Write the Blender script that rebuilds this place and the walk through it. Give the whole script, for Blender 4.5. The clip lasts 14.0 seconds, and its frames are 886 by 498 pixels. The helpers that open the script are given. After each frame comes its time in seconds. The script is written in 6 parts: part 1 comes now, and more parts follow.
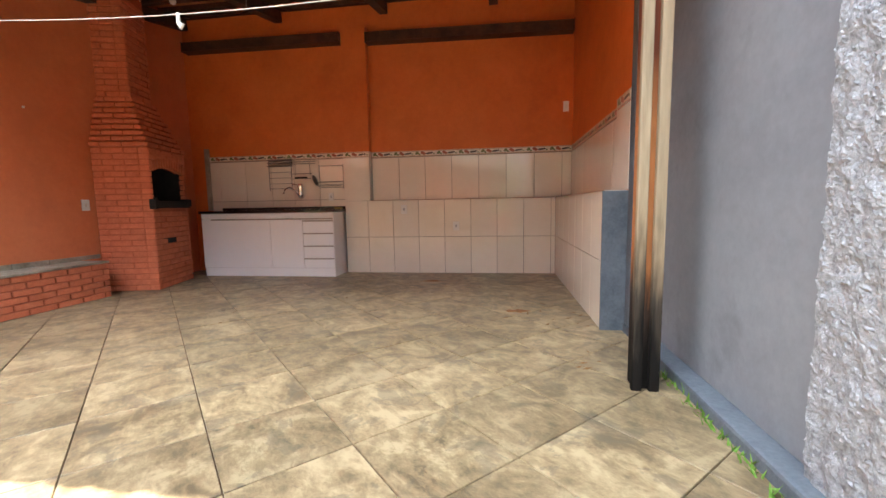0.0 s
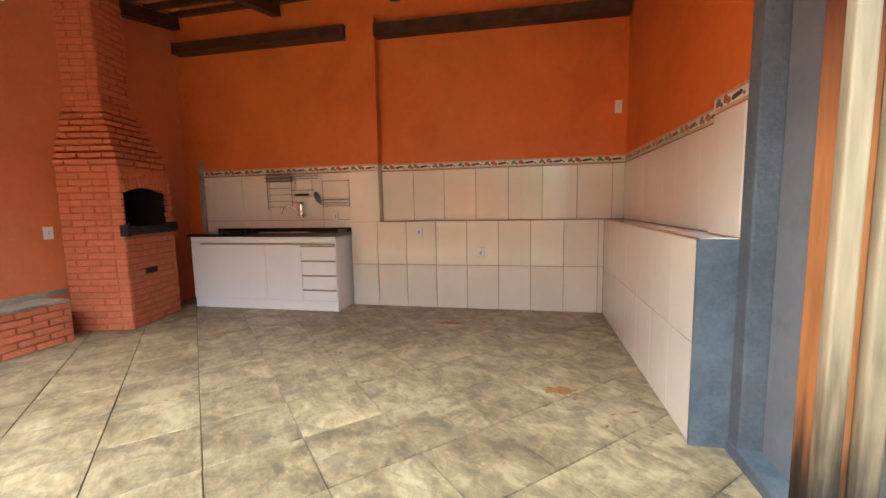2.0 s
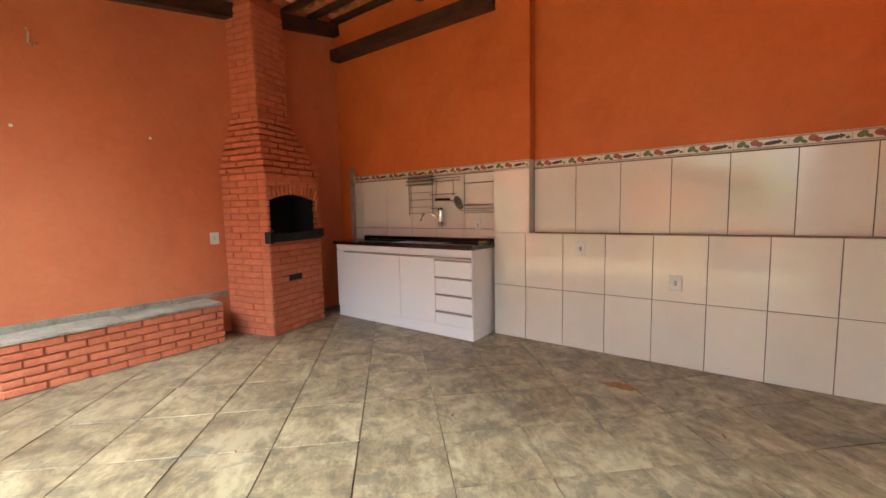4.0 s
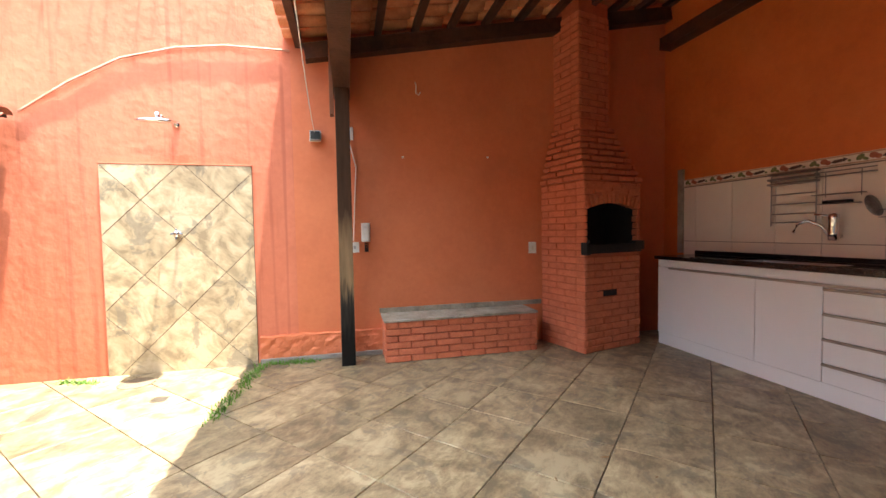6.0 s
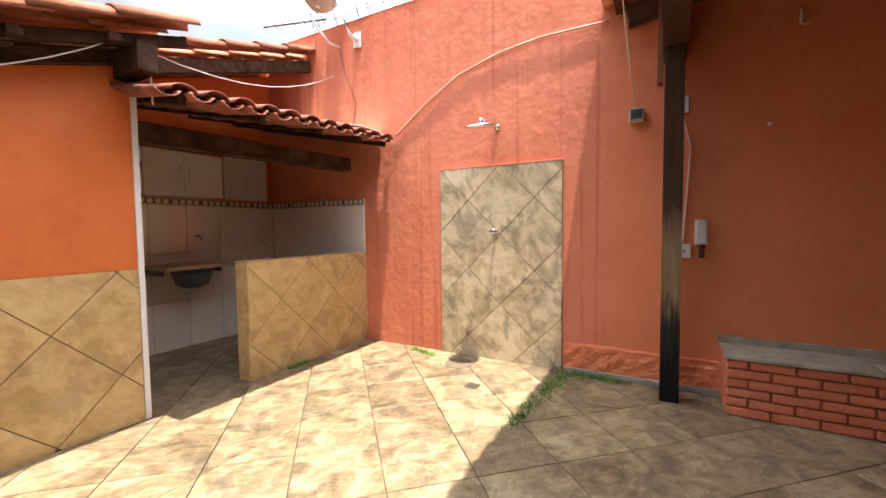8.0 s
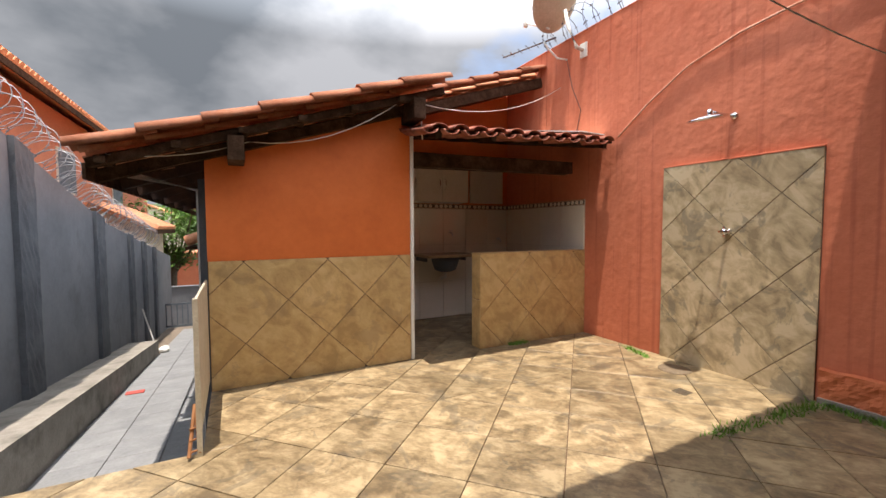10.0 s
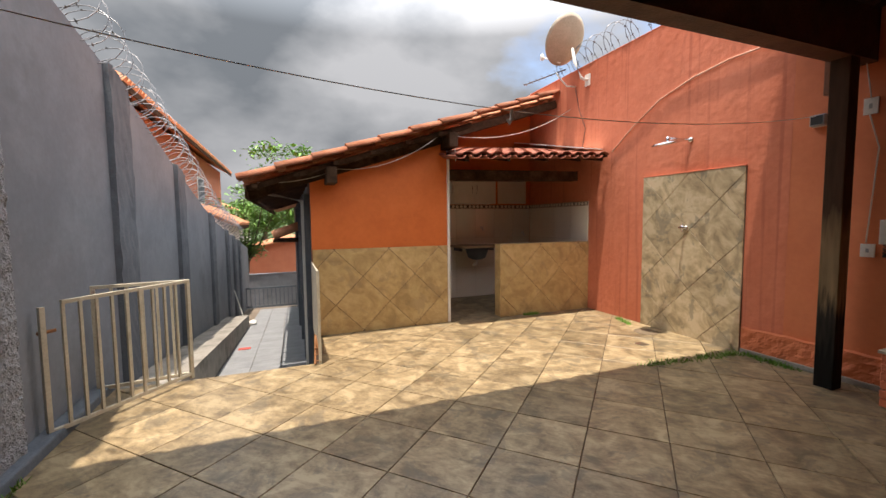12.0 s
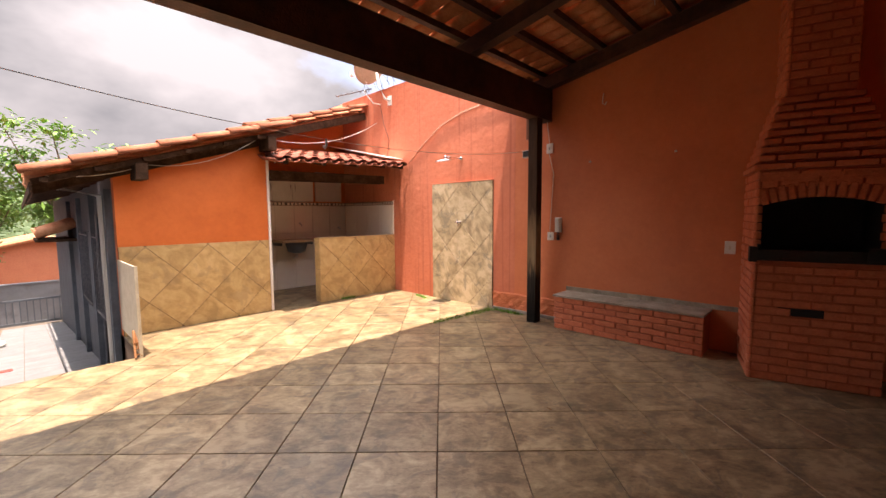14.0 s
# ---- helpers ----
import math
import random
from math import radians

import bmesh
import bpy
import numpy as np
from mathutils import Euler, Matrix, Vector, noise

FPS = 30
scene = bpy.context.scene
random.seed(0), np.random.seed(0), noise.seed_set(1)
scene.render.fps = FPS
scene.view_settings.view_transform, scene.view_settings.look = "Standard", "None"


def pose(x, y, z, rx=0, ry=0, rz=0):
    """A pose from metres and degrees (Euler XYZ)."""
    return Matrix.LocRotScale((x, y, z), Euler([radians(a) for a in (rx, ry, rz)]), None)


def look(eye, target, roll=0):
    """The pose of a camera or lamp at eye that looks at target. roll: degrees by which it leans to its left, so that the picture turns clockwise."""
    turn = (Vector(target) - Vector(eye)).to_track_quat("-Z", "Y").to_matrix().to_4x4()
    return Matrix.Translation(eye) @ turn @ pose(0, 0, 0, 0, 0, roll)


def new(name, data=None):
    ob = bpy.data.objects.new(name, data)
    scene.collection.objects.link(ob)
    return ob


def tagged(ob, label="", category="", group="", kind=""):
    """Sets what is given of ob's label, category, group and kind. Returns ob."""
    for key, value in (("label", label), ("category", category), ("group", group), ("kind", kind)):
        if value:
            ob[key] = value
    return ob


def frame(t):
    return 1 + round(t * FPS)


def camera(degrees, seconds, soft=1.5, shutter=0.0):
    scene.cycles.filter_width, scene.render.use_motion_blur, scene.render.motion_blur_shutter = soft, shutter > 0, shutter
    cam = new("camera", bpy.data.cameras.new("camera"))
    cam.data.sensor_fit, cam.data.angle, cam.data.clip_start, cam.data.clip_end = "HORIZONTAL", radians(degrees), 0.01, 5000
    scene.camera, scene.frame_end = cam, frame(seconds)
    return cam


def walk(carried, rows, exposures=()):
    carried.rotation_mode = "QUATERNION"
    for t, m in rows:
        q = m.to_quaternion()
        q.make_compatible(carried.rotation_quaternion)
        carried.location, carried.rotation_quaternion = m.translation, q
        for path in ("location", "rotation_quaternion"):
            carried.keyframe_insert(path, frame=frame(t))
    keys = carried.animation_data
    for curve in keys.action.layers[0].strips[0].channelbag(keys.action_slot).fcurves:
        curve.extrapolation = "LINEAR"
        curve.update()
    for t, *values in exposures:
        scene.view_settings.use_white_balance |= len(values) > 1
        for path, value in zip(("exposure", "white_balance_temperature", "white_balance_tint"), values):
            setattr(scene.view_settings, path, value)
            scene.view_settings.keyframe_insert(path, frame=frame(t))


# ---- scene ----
cam = camera(95.3, 14.0)
PATH = [
    (0, (0.266, 1.083, 0.916), (-0.01, 3.052, 0.703), -1.0),
    (0.5, (0.202, 1.286, 1.021), (-0.099, 3.251, 0.805), -1.1),
    (1, (0.204, 1.482, 1.093), (-0.113, 3.445, 0.875), -1.1),
    (1.5, (0.242, 1.728, 1.183), (-0.11, 3.685, 0.97), -1.1),
    (2, (0.232, 2.012, 1.176), (-0.189, 3.955, 0.963), -1.1),
    (4.5, (-0.012, 3.174, 1.221), (-1.445, 4.559, 1.063), -1.2),
    (5, (-0.123, 3.207, 1.223), (-1.782, 4.315, 1.093), -1.1),
    (5.5, (-0.211, 3.161, 1.237), (-2.045, 3.951, 1.115), -0.9),
    (6, (-0.295, 3.071, 1.173), (-2.24, 3.527, 1.088), -1.0),
    (6.5, (-0.43, 3.065, 1.217), (-2.426, 3.148, 1.113), -0.9),
    (7, (-0.54, 3.077, 1.247), (-2.517, 2.799, 1.126), -0.8),
    (7.5, (-0.632, 3.069, 1.241), (-2.526, 2.437, 1.124), -0.7),
    (8, (-0.762, 3.039, 1.231), (-2.503, 2.06, 1.126), -0.6),
    (8.5, (-0.832, 3.009, 1.253), (-2.381, 1.749, 1.143), -0.4),
    (9, (-0.824, 3.11, 1.23), (-2.139, 1.608, 1.123), -0.2),
    (11.5, (-0.206, 4.465, 1.272), (-0.89, 2.589, 1.156), -0.4),
    (12, (-0.169, 4.808, 1.297), (-0.885, 2.946, 1.157), -0.6),
    (12.5, (-0.016, 5.056, 1.27), (-0.897, 3.267, 1.129), -0.6),
    (13, (0.088, 5.269, 1.291), (-0.994, 3.595, 1.128), -0.6),
    (13.5, (0.233, 5.416, 1.294), (-1.069, 3.907, 1.128), -0.6),
    (14, (0.305, 5.611, 1.31), (-1.138, 4.236, 1.142), -0.4),
]
EXPOSURES = [(0, 3.7, 6500, 10), (1.5, 4.08, 6450, 4), (4.5, 4.35, 6150, 0), (6, 3.5, 6400, 10), (6.5, 3.25, 6400, 11), (7.5, 2.8, 6500, 13), (9, 1.92, 6900, 16), (11.5, 1.68, 7000, 13), (14, 2.5, 7800, 27)]
walk(cam, [(t, look(eye, target, roll)) for t, eye, target, roll in PATH], EXPOSURES)

# ---- world, sun, exposure ----
SUN_TRAVEL = Vector((-0.095, -0.13, -1.0)).normalized()
w = bpy.data.worlds.new("sky")
scene.world = w
w.use_nodes = True
nt = w.node_tree
nt.nodes.clear()
sky = nt.nodes.new("ShaderNodeTexSky")
sky.sky_type = "NISHITA"
sky.sun_disc = False
sky.sun_elevation = math.asin(-SUN_TRAVEL.z)
sky.sun_rotation = math.atan2(-SUN_TRAVEL.x, -SUN_TRAVEL.y)
coord = nt.nodes.new("ShaderNodeTexCoord")
stretch = nt.nodes.new("ShaderNodeMapping")
stretch.inputs["Scale"].default_value = (1.0, 1.0, 1.7)
stretch.inputs["Location"].default_value = (0.35, 0.1, 0.2)
clouds = nt.nodes.new("ShaderNodeTexNoise")
clouds.inputs["Scale"].default_value = 1.5
clouds.inputs["Detail"].default_value = 9.0
clouds.inputs["Roughness"].default_value = 0.52
clouds.inputs["Distortion"].default_value = 0.25
cover = nt.nodes.new("ShaderNodeValToRGB")
cover.color_ramp.elements[0].position = 0.33
cover.color_ramp.elements[1].position = 0.43
tone = nt.nodes.new("ShaderNodeTexNoise")
tone.inputs["Scale"].default_value = 2.1
tone.inputs["Detail"].default_value = 6.0
tone.inputs["Roughness"].default_value = 0.52
greys = nt.nodes.new("ShaderNodeValToRGB")
greys.color_ramp.elements[0].position = 0.38
greys.color_ramp.elements[0].color = (1.95, 2.3, 2.7, 1)
greys.color_ramp.elements[1].position = 0.62
greys.color_ramp.elements[1].color = (5.3, 5.75, 6.3, 1)
mixed = nt.nodes.new("ShaderNodeMixRGB")
back = nt.nodes.new("ShaderNodeBackground")
back.inputs["Strength"].default_value = 0.09
wout = nt.nodes.new("ShaderNodeOutputWorld")
nt.links.new(coord.outputs["Generated"], stretch.inputs["Vector"])
nt.links.new(stretch.outputs["Vector"], clouds.inputs["Vector"])
nt.links.new(stretch.outputs["Vector"], tone.inputs["Vector"])
nt.links.new(clouds.outputs["Fac"], cover.inputs["Fac"])
nt.links.new(tone.outputs["Fac"], greys.inputs["Fac"])
# Added fill: clouds brightened steeply above about 24 degrees elevation, beyond the camera's view.
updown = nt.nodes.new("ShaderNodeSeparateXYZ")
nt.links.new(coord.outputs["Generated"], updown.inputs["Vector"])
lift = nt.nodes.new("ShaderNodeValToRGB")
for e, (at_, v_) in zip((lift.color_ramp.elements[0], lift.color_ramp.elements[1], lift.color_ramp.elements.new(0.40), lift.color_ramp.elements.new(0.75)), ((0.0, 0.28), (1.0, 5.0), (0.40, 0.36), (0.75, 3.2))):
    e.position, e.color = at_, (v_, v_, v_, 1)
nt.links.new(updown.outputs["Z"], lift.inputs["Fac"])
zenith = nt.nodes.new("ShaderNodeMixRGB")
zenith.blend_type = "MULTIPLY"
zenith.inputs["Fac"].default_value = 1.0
nt.links.new(cover.outputs["Color"], mixed.inputs["Fac"])
nt.links.new(sky.outputs["Color"], mixed.inputs["Color1"])
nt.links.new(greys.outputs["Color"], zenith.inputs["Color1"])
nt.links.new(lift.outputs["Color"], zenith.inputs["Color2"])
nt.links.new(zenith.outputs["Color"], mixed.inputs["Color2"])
nt.links.new(mixed.outputs["Color"], back.inputs["Color"])
nt.links.new(back.outputs["Background"], wout.inputs["Surface"])

sun = new("sun", bpy.data.lights.new("sun", "SUN"))
sun.data.energy = 2.15
sun.data.angle = radians(0.6)
sun.data.color = (1.0, 0.95, 0.87)
sun.matrix_world = look((0, 3, 20), Vector((0, 3, 20)) + SUN_TRAVEL)


# ---- materials ----
def material(name, colors, scale=3.0, rough=0.7, bump=0.15, bump_scale=60.0, metal=0.0, detail=6.0, lo=0.35, hi=0.65,
             random_shift=0.0, stretch_by=(1, 1, 1), grime=None, grime_scale=1.2, grime_at=(0.5, 0.72), spec=0.5, per_object=False, grain_mix=0.25, streaks=None):
    """Two-scale procedural surface: colours mixed by coarse noise, grain and relief by fine noise, optional stains and
    painted shadow streaks.
    """
    m = bpy.data.materials.new(name)
    m.use_nodes = True
    t = m.node_tree
    b = t.nodes["Principled BSDF"]
    tc = t.nodes.new("ShaderNodeTexCoord")
    geo = t.nodes.new("ShaderNodeNewGeometry")
    mp = t.nodes.new("ShaderNodeMapping")
    mp.inputs["Scale"].default_value = stretch_by
    source = geo.outputs["Position"]
    info = t.nodes.new("ShaderNodeObjectInfo")
    if per_object:
        add = t.nodes.new("ShaderNodeVectorMath")
        add.operation = "MULTIPLY_ADD"
        t.links.new(info.outputs["Random"], add.inputs[0])
        add.inputs[1].default_value = (37.0, 53.0, 19.0)
        t.links.new(source, add.inputs[2])
        source = add.outputs[0]
    t.links.new(source, mp.inputs["Vector"])
    n1 = t.nodes.new("ShaderNodeTexNoise")
    n1.inputs["Scale"].default_value = scale
    n1.inputs["Detail"].default_value = detail
    n1.inputs["Roughness"].default_value = 0.72
    t.links.new(mp.outputs["Vector"], n1.inputs["Vector"])
    r = t.nodes.new("ShaderNodeValToRGB")
    els = r.color_ramp.elements
    while len(els) < len(colors):
        els.new(0.5)
    for i, c in enumerate(colors):
        els[i].position = lo + (hi - lo) * i / max(1, len(colors) - 1)
        els[i].color = (*c, 1)
    t.links.new(n1.outputs["Fac"], r.inputs["Fac"])
    col = r.outputs["Color"]
    n2 = t.nodes.new("ShaderNodeTexNoise")
    n2.inputs["Scale"].default_value = bump_scale
    n2.inputs["Detail"].default_value = 4.0
    t.links.new(mp.outputs["Vector"], n2.inputs["Vector"])
    grain = t.nodes.new("ShaderNodeMixRGB")
    grain.blend_type = "OVERLAY"
    grain.inputs["Fac"].default_value = grain_mix
    t.links.new(col, grain.inputs["Color1"])
    t.links.new(n2.outputs["Fac"], grain.inputs["Color2"])
    col = grain.outputs["Color"]
    if grime:
        n3 = t.nodes.new("ShaderNodeTexNoise")
        n3.inputs["Scale"].default_value = grime_scale
        n3.inputs["Detail"].default_value = 7.0
        n3.inputs["Roughness"].default_value = 0.65
        t.links.new(source, n3.inputs["Vector"])
        r3 = t.nodes.new("ShaderNodeValToRGB")
        r3.color_ramp.elements[0].position, r3.color_ramp.elements[1].position = grime_at
        t.links.new(n3.outputs["Fac"], r3.inputs["Fac"])
        g = t.nodes.new("ShaderNodeMixRGB")
        t.links.new(r3.outputs["Color"], g.inputs["Fac"])
        t.links.new(col, g.inputs["Color1"])
        g.inputs["Color2"].default_value = (*grime, 1)
        col = g.outputs["Color"]
    # Tall thin noise darkens the base colour in place of cast shadow streaks.
    if streaks:
        ms = t.nodes.new("ShaderNodeMapping")
        ms.inputs["Scale"].default_value = (1, 11, 0.28)
        t.links.new(geo.outputs["Position"], ms.inputs["Vector"])
        ns = t.nodes.new("ShaderNodeTexNoise")
        ns.inputs["Scale"].default_value, ns.inputs["Detail"].default_value = 1.6, 5.0
        t.links.new(ms.outputs["Vector"], ns.inputs["Vector"])
        rs = t.nodes.new("ShaderNodeValToRGB")
        rs.color_ramp.elements[0].position, rs.color_ramp.elements[1].position = 0.56, 0.70
        rs.color_ramp.elements[1].color = (0.75, 0.75, 0.75, 1)
        t.links.new(ns.outputs["Fac"], rs.inputs["Fac"])
        gs = t.nodes.new("ShaderNodeMixRGB")
        t.links.new(rs.outputs["Color"], gs.inputs["Fac"])
        t.links.new(col, gs.inputs["Color1"])
        gs.inputs["Color2"].default_value = (*streaks, 1)
        col = gs.outputs["Color"]
    if random_shift:
        hsv = t.nodes.new("ShaderNodeHueSaturation")
        rng = t.nodes.new("ShaderNodeMapRange")
        rng.inputs["To Min"].default_value = 1 - random_shift
        rng.inputs["To Max"].default_value = 1 + random_shift
        t.links.new(info.outputs["Random"], rng.inputs["Value"])
        t.links.new(rng.outputs["Result"], hsv.inputs["Value"])
        t.links.new(col, hsv.inputs["Color"])
        col = hsv.outputs["Color"]
    t.links.new(col, b.inputs["Base Color"])
    b.inputs["Roughness"].default_value = rough
    b.inputs["Metallic"].default_value = metal
    b.inputs["Specular IOR Level"].default_value = spec
    if bump:
        bp = t.nodes.new("ShaderNodeBump")
        bp.inputs["Strength"].default_value = bump
        bp.inputs["Distance"].default_value = 0.01
        t.links.new(n2.outputs["Fac"], bp.inputs["Height"])
        t.links.new(bp.outputs["Normal"], b.inputs["Normal"])
    return m


M_ORANGE = material("orange wall paint", [(0.60, 0.132, 0.024), (0.66, 0.155, 0.030), (0.70, 0.175, 0.038)], 1.6, 0.6, 0.05, 22, grain_mix=0.10,
                    grime=(0.56, 0.112, 0.022), grime_scale=0.9, grime_at=(0.55, 0.8))
# Same paint twice: terrace orange, yard pinker; the light's tint is in the colour.
M_SALMON = material("salmon wall paint", [(0.62, 0.170, 0.066), (0.66, 0.192, 0.078), (0.69, 0.21, 0.088)], 1.3, 0.65, 0.07, 22, grain_mix=0.10,
                    grime=(0.52, 0.135, 0.06), grime_scale=0.8, grime_at=(0.52, 0.8))
# Long shadows of the razor coil are painted in as vertical streaks.
M_SALMON_SHADE_RUNS = material("salmon wall paint with painted shadow streaks", [(0.58, 0.165, 0.085), (0.63, 0.19, 0.10), (0.66, 0.21, 0.115)], 1.3, 0.8, 0.42, 20, grain_mix=0.15,
                        grime=(0.52, 0.135, 0.06), grime_scale=0.8, grime_at=(0.52, 0.8), streaks=(0.47, 0.12, 0.062))
M_BRICK = material("painted brick", [(0.52, 0.137, 0.062), (0.59, 0.168, 0.08), (0.64, 0.195, 0.096)], 9, 0.7, 0.4, 60, random_shift=0.07, per_object=True)
# Mortar has the brick's paint; its darker colour paints in the joint shade.
M_BRICKJOINT = material("painted mortar darkened for joint shade", [(0.41, 0.105, 0.048), (0.49, 0.13, 0.06)], 9, 0.85, 0.4, 90)
def stone_tile(name, palette, axis, rough=0.38, stain=(0.085, 0.07, 0.05), stain_at=(0.565, 0.615), shift=0.13, amount=0.62, grit=0.16):
    """Printed slate-look tile: patches per tile, streaks along one tile edge, fine grain and dark soaked stains."""
    m = bpy.data.materials.new(name)
    m.use_nodes = True
    t = m.node_tree
    b = t.nodes["Principled BSDF"]
    geo = t.nodes.new("ShaderNodeNewGeometry")
    info = t.nodes.new("ShaderNodeObjectInfo")
    off = t.nodes.new("ShaderNodeVectorMath")
    off.operation = "MULTIPLY_ADD"
    t.links.new(info.outputs["Random"], off.inputs[0])
    off.inputs[1].default_value = (37.0, 53.0, 19.0)
    t.links.new(geo.outputs["Position"], off.inputs[2])
    turn = t.nodes.new("ShaderNodeMapping")
    turn.inputs["Rotation"].default_value = tuple(radians(45) if k == axis else 0 for k in range(3))
    t.links.new(off.outputs[0], turn.inputs["Vector"])
    squash = t.nodes.new("ShaderNodeMapping")
    squash.inputs["Scale"].default_value = {0: (1, 1, 1.8), 1: (1, 1, 1.8), 2: (1, 1.8, 1)}[axis]
    t.links.new(turn.outputs["Vector"], squash.inputs["Vector"])

    def noise_node(source, scale, detail, roughness, distortion=0.0):
        n = t.nodes.new("ShaderNodeTexNoise")
        n.inputs["Scale"].default_value, n.inputs["Detail"].default_value = scale, detail
        n.inputs["Roughness"].default_value, n.inputs["Distortion"].default_value = roughness, distortion
        t.links.new(source, n.inputs["Vector"])
        return n.outputs["Fac"]

    patch = noise_node(off.outputs[0], 4.2, 8, 0.60, 1.1)
    streak = noise_node(squash.outputs["Vector"], 5.0, 10, 0.66, 0.9)
    fine = noise_node(squash.outputs["Vector"], 17.0, 11, 0.78, 0.5)

    def mixed_fac(a, c, f):
        x = t.nodes.new("ShaderNodeMix")
        x.inputs[0].default_value = f
        t.links.new(a, x.inputs[2])
        t.links.new(c, x.inputs[3])
        return x.outputs[0]

    fac = mixed_fac(mixed_fac(patch, streak, 0.38), fine, grit)
    r = t.nodes.new("ShaderNodeValToRGB")
    els = r.color_ramp.elements
    while len(els) < len(palette):
        els.new(0.5)
    for k, c in enumerate(palette):
        els[k].position, els[k].color = 0.42 + 0.15 * k / (len(palette) - 1), (*c, 1)
    t.links.new(fac, r.inputs["Fac"])
    wet = noise_node(geo.outputs["Position"], 4.6, 10, 0.64, 0.7)
    rw = t.nodes.new("ShaderNodeValToRGB")
    rw.color_ramp.elements[0].position, rw.color_ramp.elements[1].position = stain_at
    rw.color_ramp.elements[1].color = (amount, amount, amount, 1)
    t.links.new(wet, rw.inputs["Fac"])
    g = t.nodes.new("ShaderNodeMixRGB")
    t.links.new(rw.outputs["Color"], g.inputs["Fac"])
    t.links.new(r.outputs["Color"], g.inputs["Color1"])
    g.inputs["Color2"].default_value = (*stain, 1)
    hsv = t.nodes.new("ShaderNodeHueSaturation")
    rng = t.nodes.new("ShaderNodeMapRange")
    rng.inputs["To Min"].default_value, rng.inputs["To Max"].default_value = 1 - shift, 1 + shift
    t.links.new(info.outputs["Random"], rng.inputs["Value"])
    t.links.new(rng.outputs["Result"], hsv.inputs["Value"])
    t.links.new(g.outputs["Color"], hsv.inputs["Color"])
    t.links.new(hsv.outputs["Color"], b.inputs["Base Color"])
    rr = t.nodes.new("ShaderNodeMapRange")
    rr.inputs["To Min"].default_value, rr.inputs["To Max"].default_value = rough - 0.1, rough + 0.2
    t.links.new(streak, rr.inputs["Value"])
    t.links.new(rr.outputs["Result"], b.inputs["Roughness"])
    bp = t.nodes.new("ShaderNodeBump")
    bp.inputs["Strength"].default_value, bp.inputs["Distance"].default_value = 0.35, 0.004
    t.links.new(fac, bp.inputs["Height"])
    t.links.new(bp.outputs["Normal"], b.inputs["Normal"])
    return m


M_FLOOR = stone_tile("mottled slate floor tile", [(0.130, 0.094, 0.053), (0.212, 0.156, 0.086), (0.288, 0.216, 0.122), (0.390, 0.304, 0.180)], 2, stain=(0.095, 0.083, 0.062), stain_at=(0.555, 0.59), amount=0.42, shift=0.16, grit=0.30)
M_GROUT = material("brown grout", [(0.10, 0.064, 0.040), (0.18, 0.115, 0.072)], 6, 0.9, 0.3, 120)
M_WTILE = stone_tile("mottled stone wall tile", [(0.41, 0.268, 0.112), (0.49, 0.327, 0.138), (0.54, 0.37, 0.163), (0.59, 0.42, 0.20)], 1, 0.45, (0.29, 0.205, 0.11), (0.585, 0.63), 0.08, 0.36, 0.20)
M_SHTILE = stone_tile("grey green stone wall tile", [(0.29, 0.22, 0.13), (0.41, 0.315, 0.185), (0.50, 0.39, 0.235), (0.58, 0.465, 0.30)], 0, 0.5, (0.19, 0.165, 0.12), (0.57, 0.61), 0.08, 0.6, 0.10)
M_DARKGROUT = material("dark brown grout", [(0.07, 0.045, 0.03), (0.13, 0.085, 0.055)], 6, 0.9, 0.3, 120)
M_HANDLE = material("dull satin metal handle", [(0.36, 0.33, 0.30), (0.44, 0.41, 0.37)], 9, 0.4, 0.0, metal=0.5)
M_CREAM = material("cream glazed tile", [(0.78, 0.70, 0.585), (0.83, 0.765, 0.655)], 1.2, 0.09, 0.02, 9, random_shift=0.03, per_object=True, grain_mix=0.04, spec=0.8)
M_TGROUT = material("grey tile grout", [(0.15, 0.115, 0.085), (0.23, 0.185, 0.14)], 8, 0.9, 0.2, 100)
M_PALEGROUT = material("pale tile grout", [(0.60, 0.53, 0.43), (0.68, 0.61, 0.51)], 8, 0.9, 0.1, 100)
M_WOOD = material("dark stained timber", [(0.030, 0.013, 0.008), (0.060, 0.026, 0.015), (0.09, 0.042, 0.024)], 5, 0.55, 0.4, 60, stretch_by=(1, 1, 1))
M_PALEWOOD = material("weathered pale plank", [(0.085, 0.058, 0.034), (0.21, 0.155, 0.10), (0.30, 0.235, 0.16)], 7, 0.8, 0.4, 80, stretch_by=(3, 3, 0.4))
M_BROWNWOOD = material("brown varnished timber", [(0.16, 0.055, 0.022), (0.26, 0.10, 0.04)], 7, 0.5, 0.3, 80, stretch_by=(3, 3, 0.4))
M_CLAY = material("clay roof tile", [(0.46, 0.17, 0.08), (0.58, 0.25, 0.125), (0.66, 0.33, 0.19)], 8, 0.8, 0.3, 80, random_shift=0.18, per_object=True,
                  grime=(0.14, 0.10, 0.075), grime_scale=6, grime_at=(0.60, 0.80))
M_GREY = material("grey painted plaster", [(0.152, 0.164, 0.187), (0.185, 0.198, 0.222), (0.21, 0.224, 0.248)], 1.1, 0.85, 0.10, 30, grain_mix=0.1, grime=(0.135, 0.144, 0.162), grime_scale=1.6, grime_at=(0.56, 0.72))
M_DARKGREY = material("dark grey rough plaster", [(0.085, 0.095, 0.11), (0.13, 0.145, 0.165)], 3, 0.85, 0.6, 60)
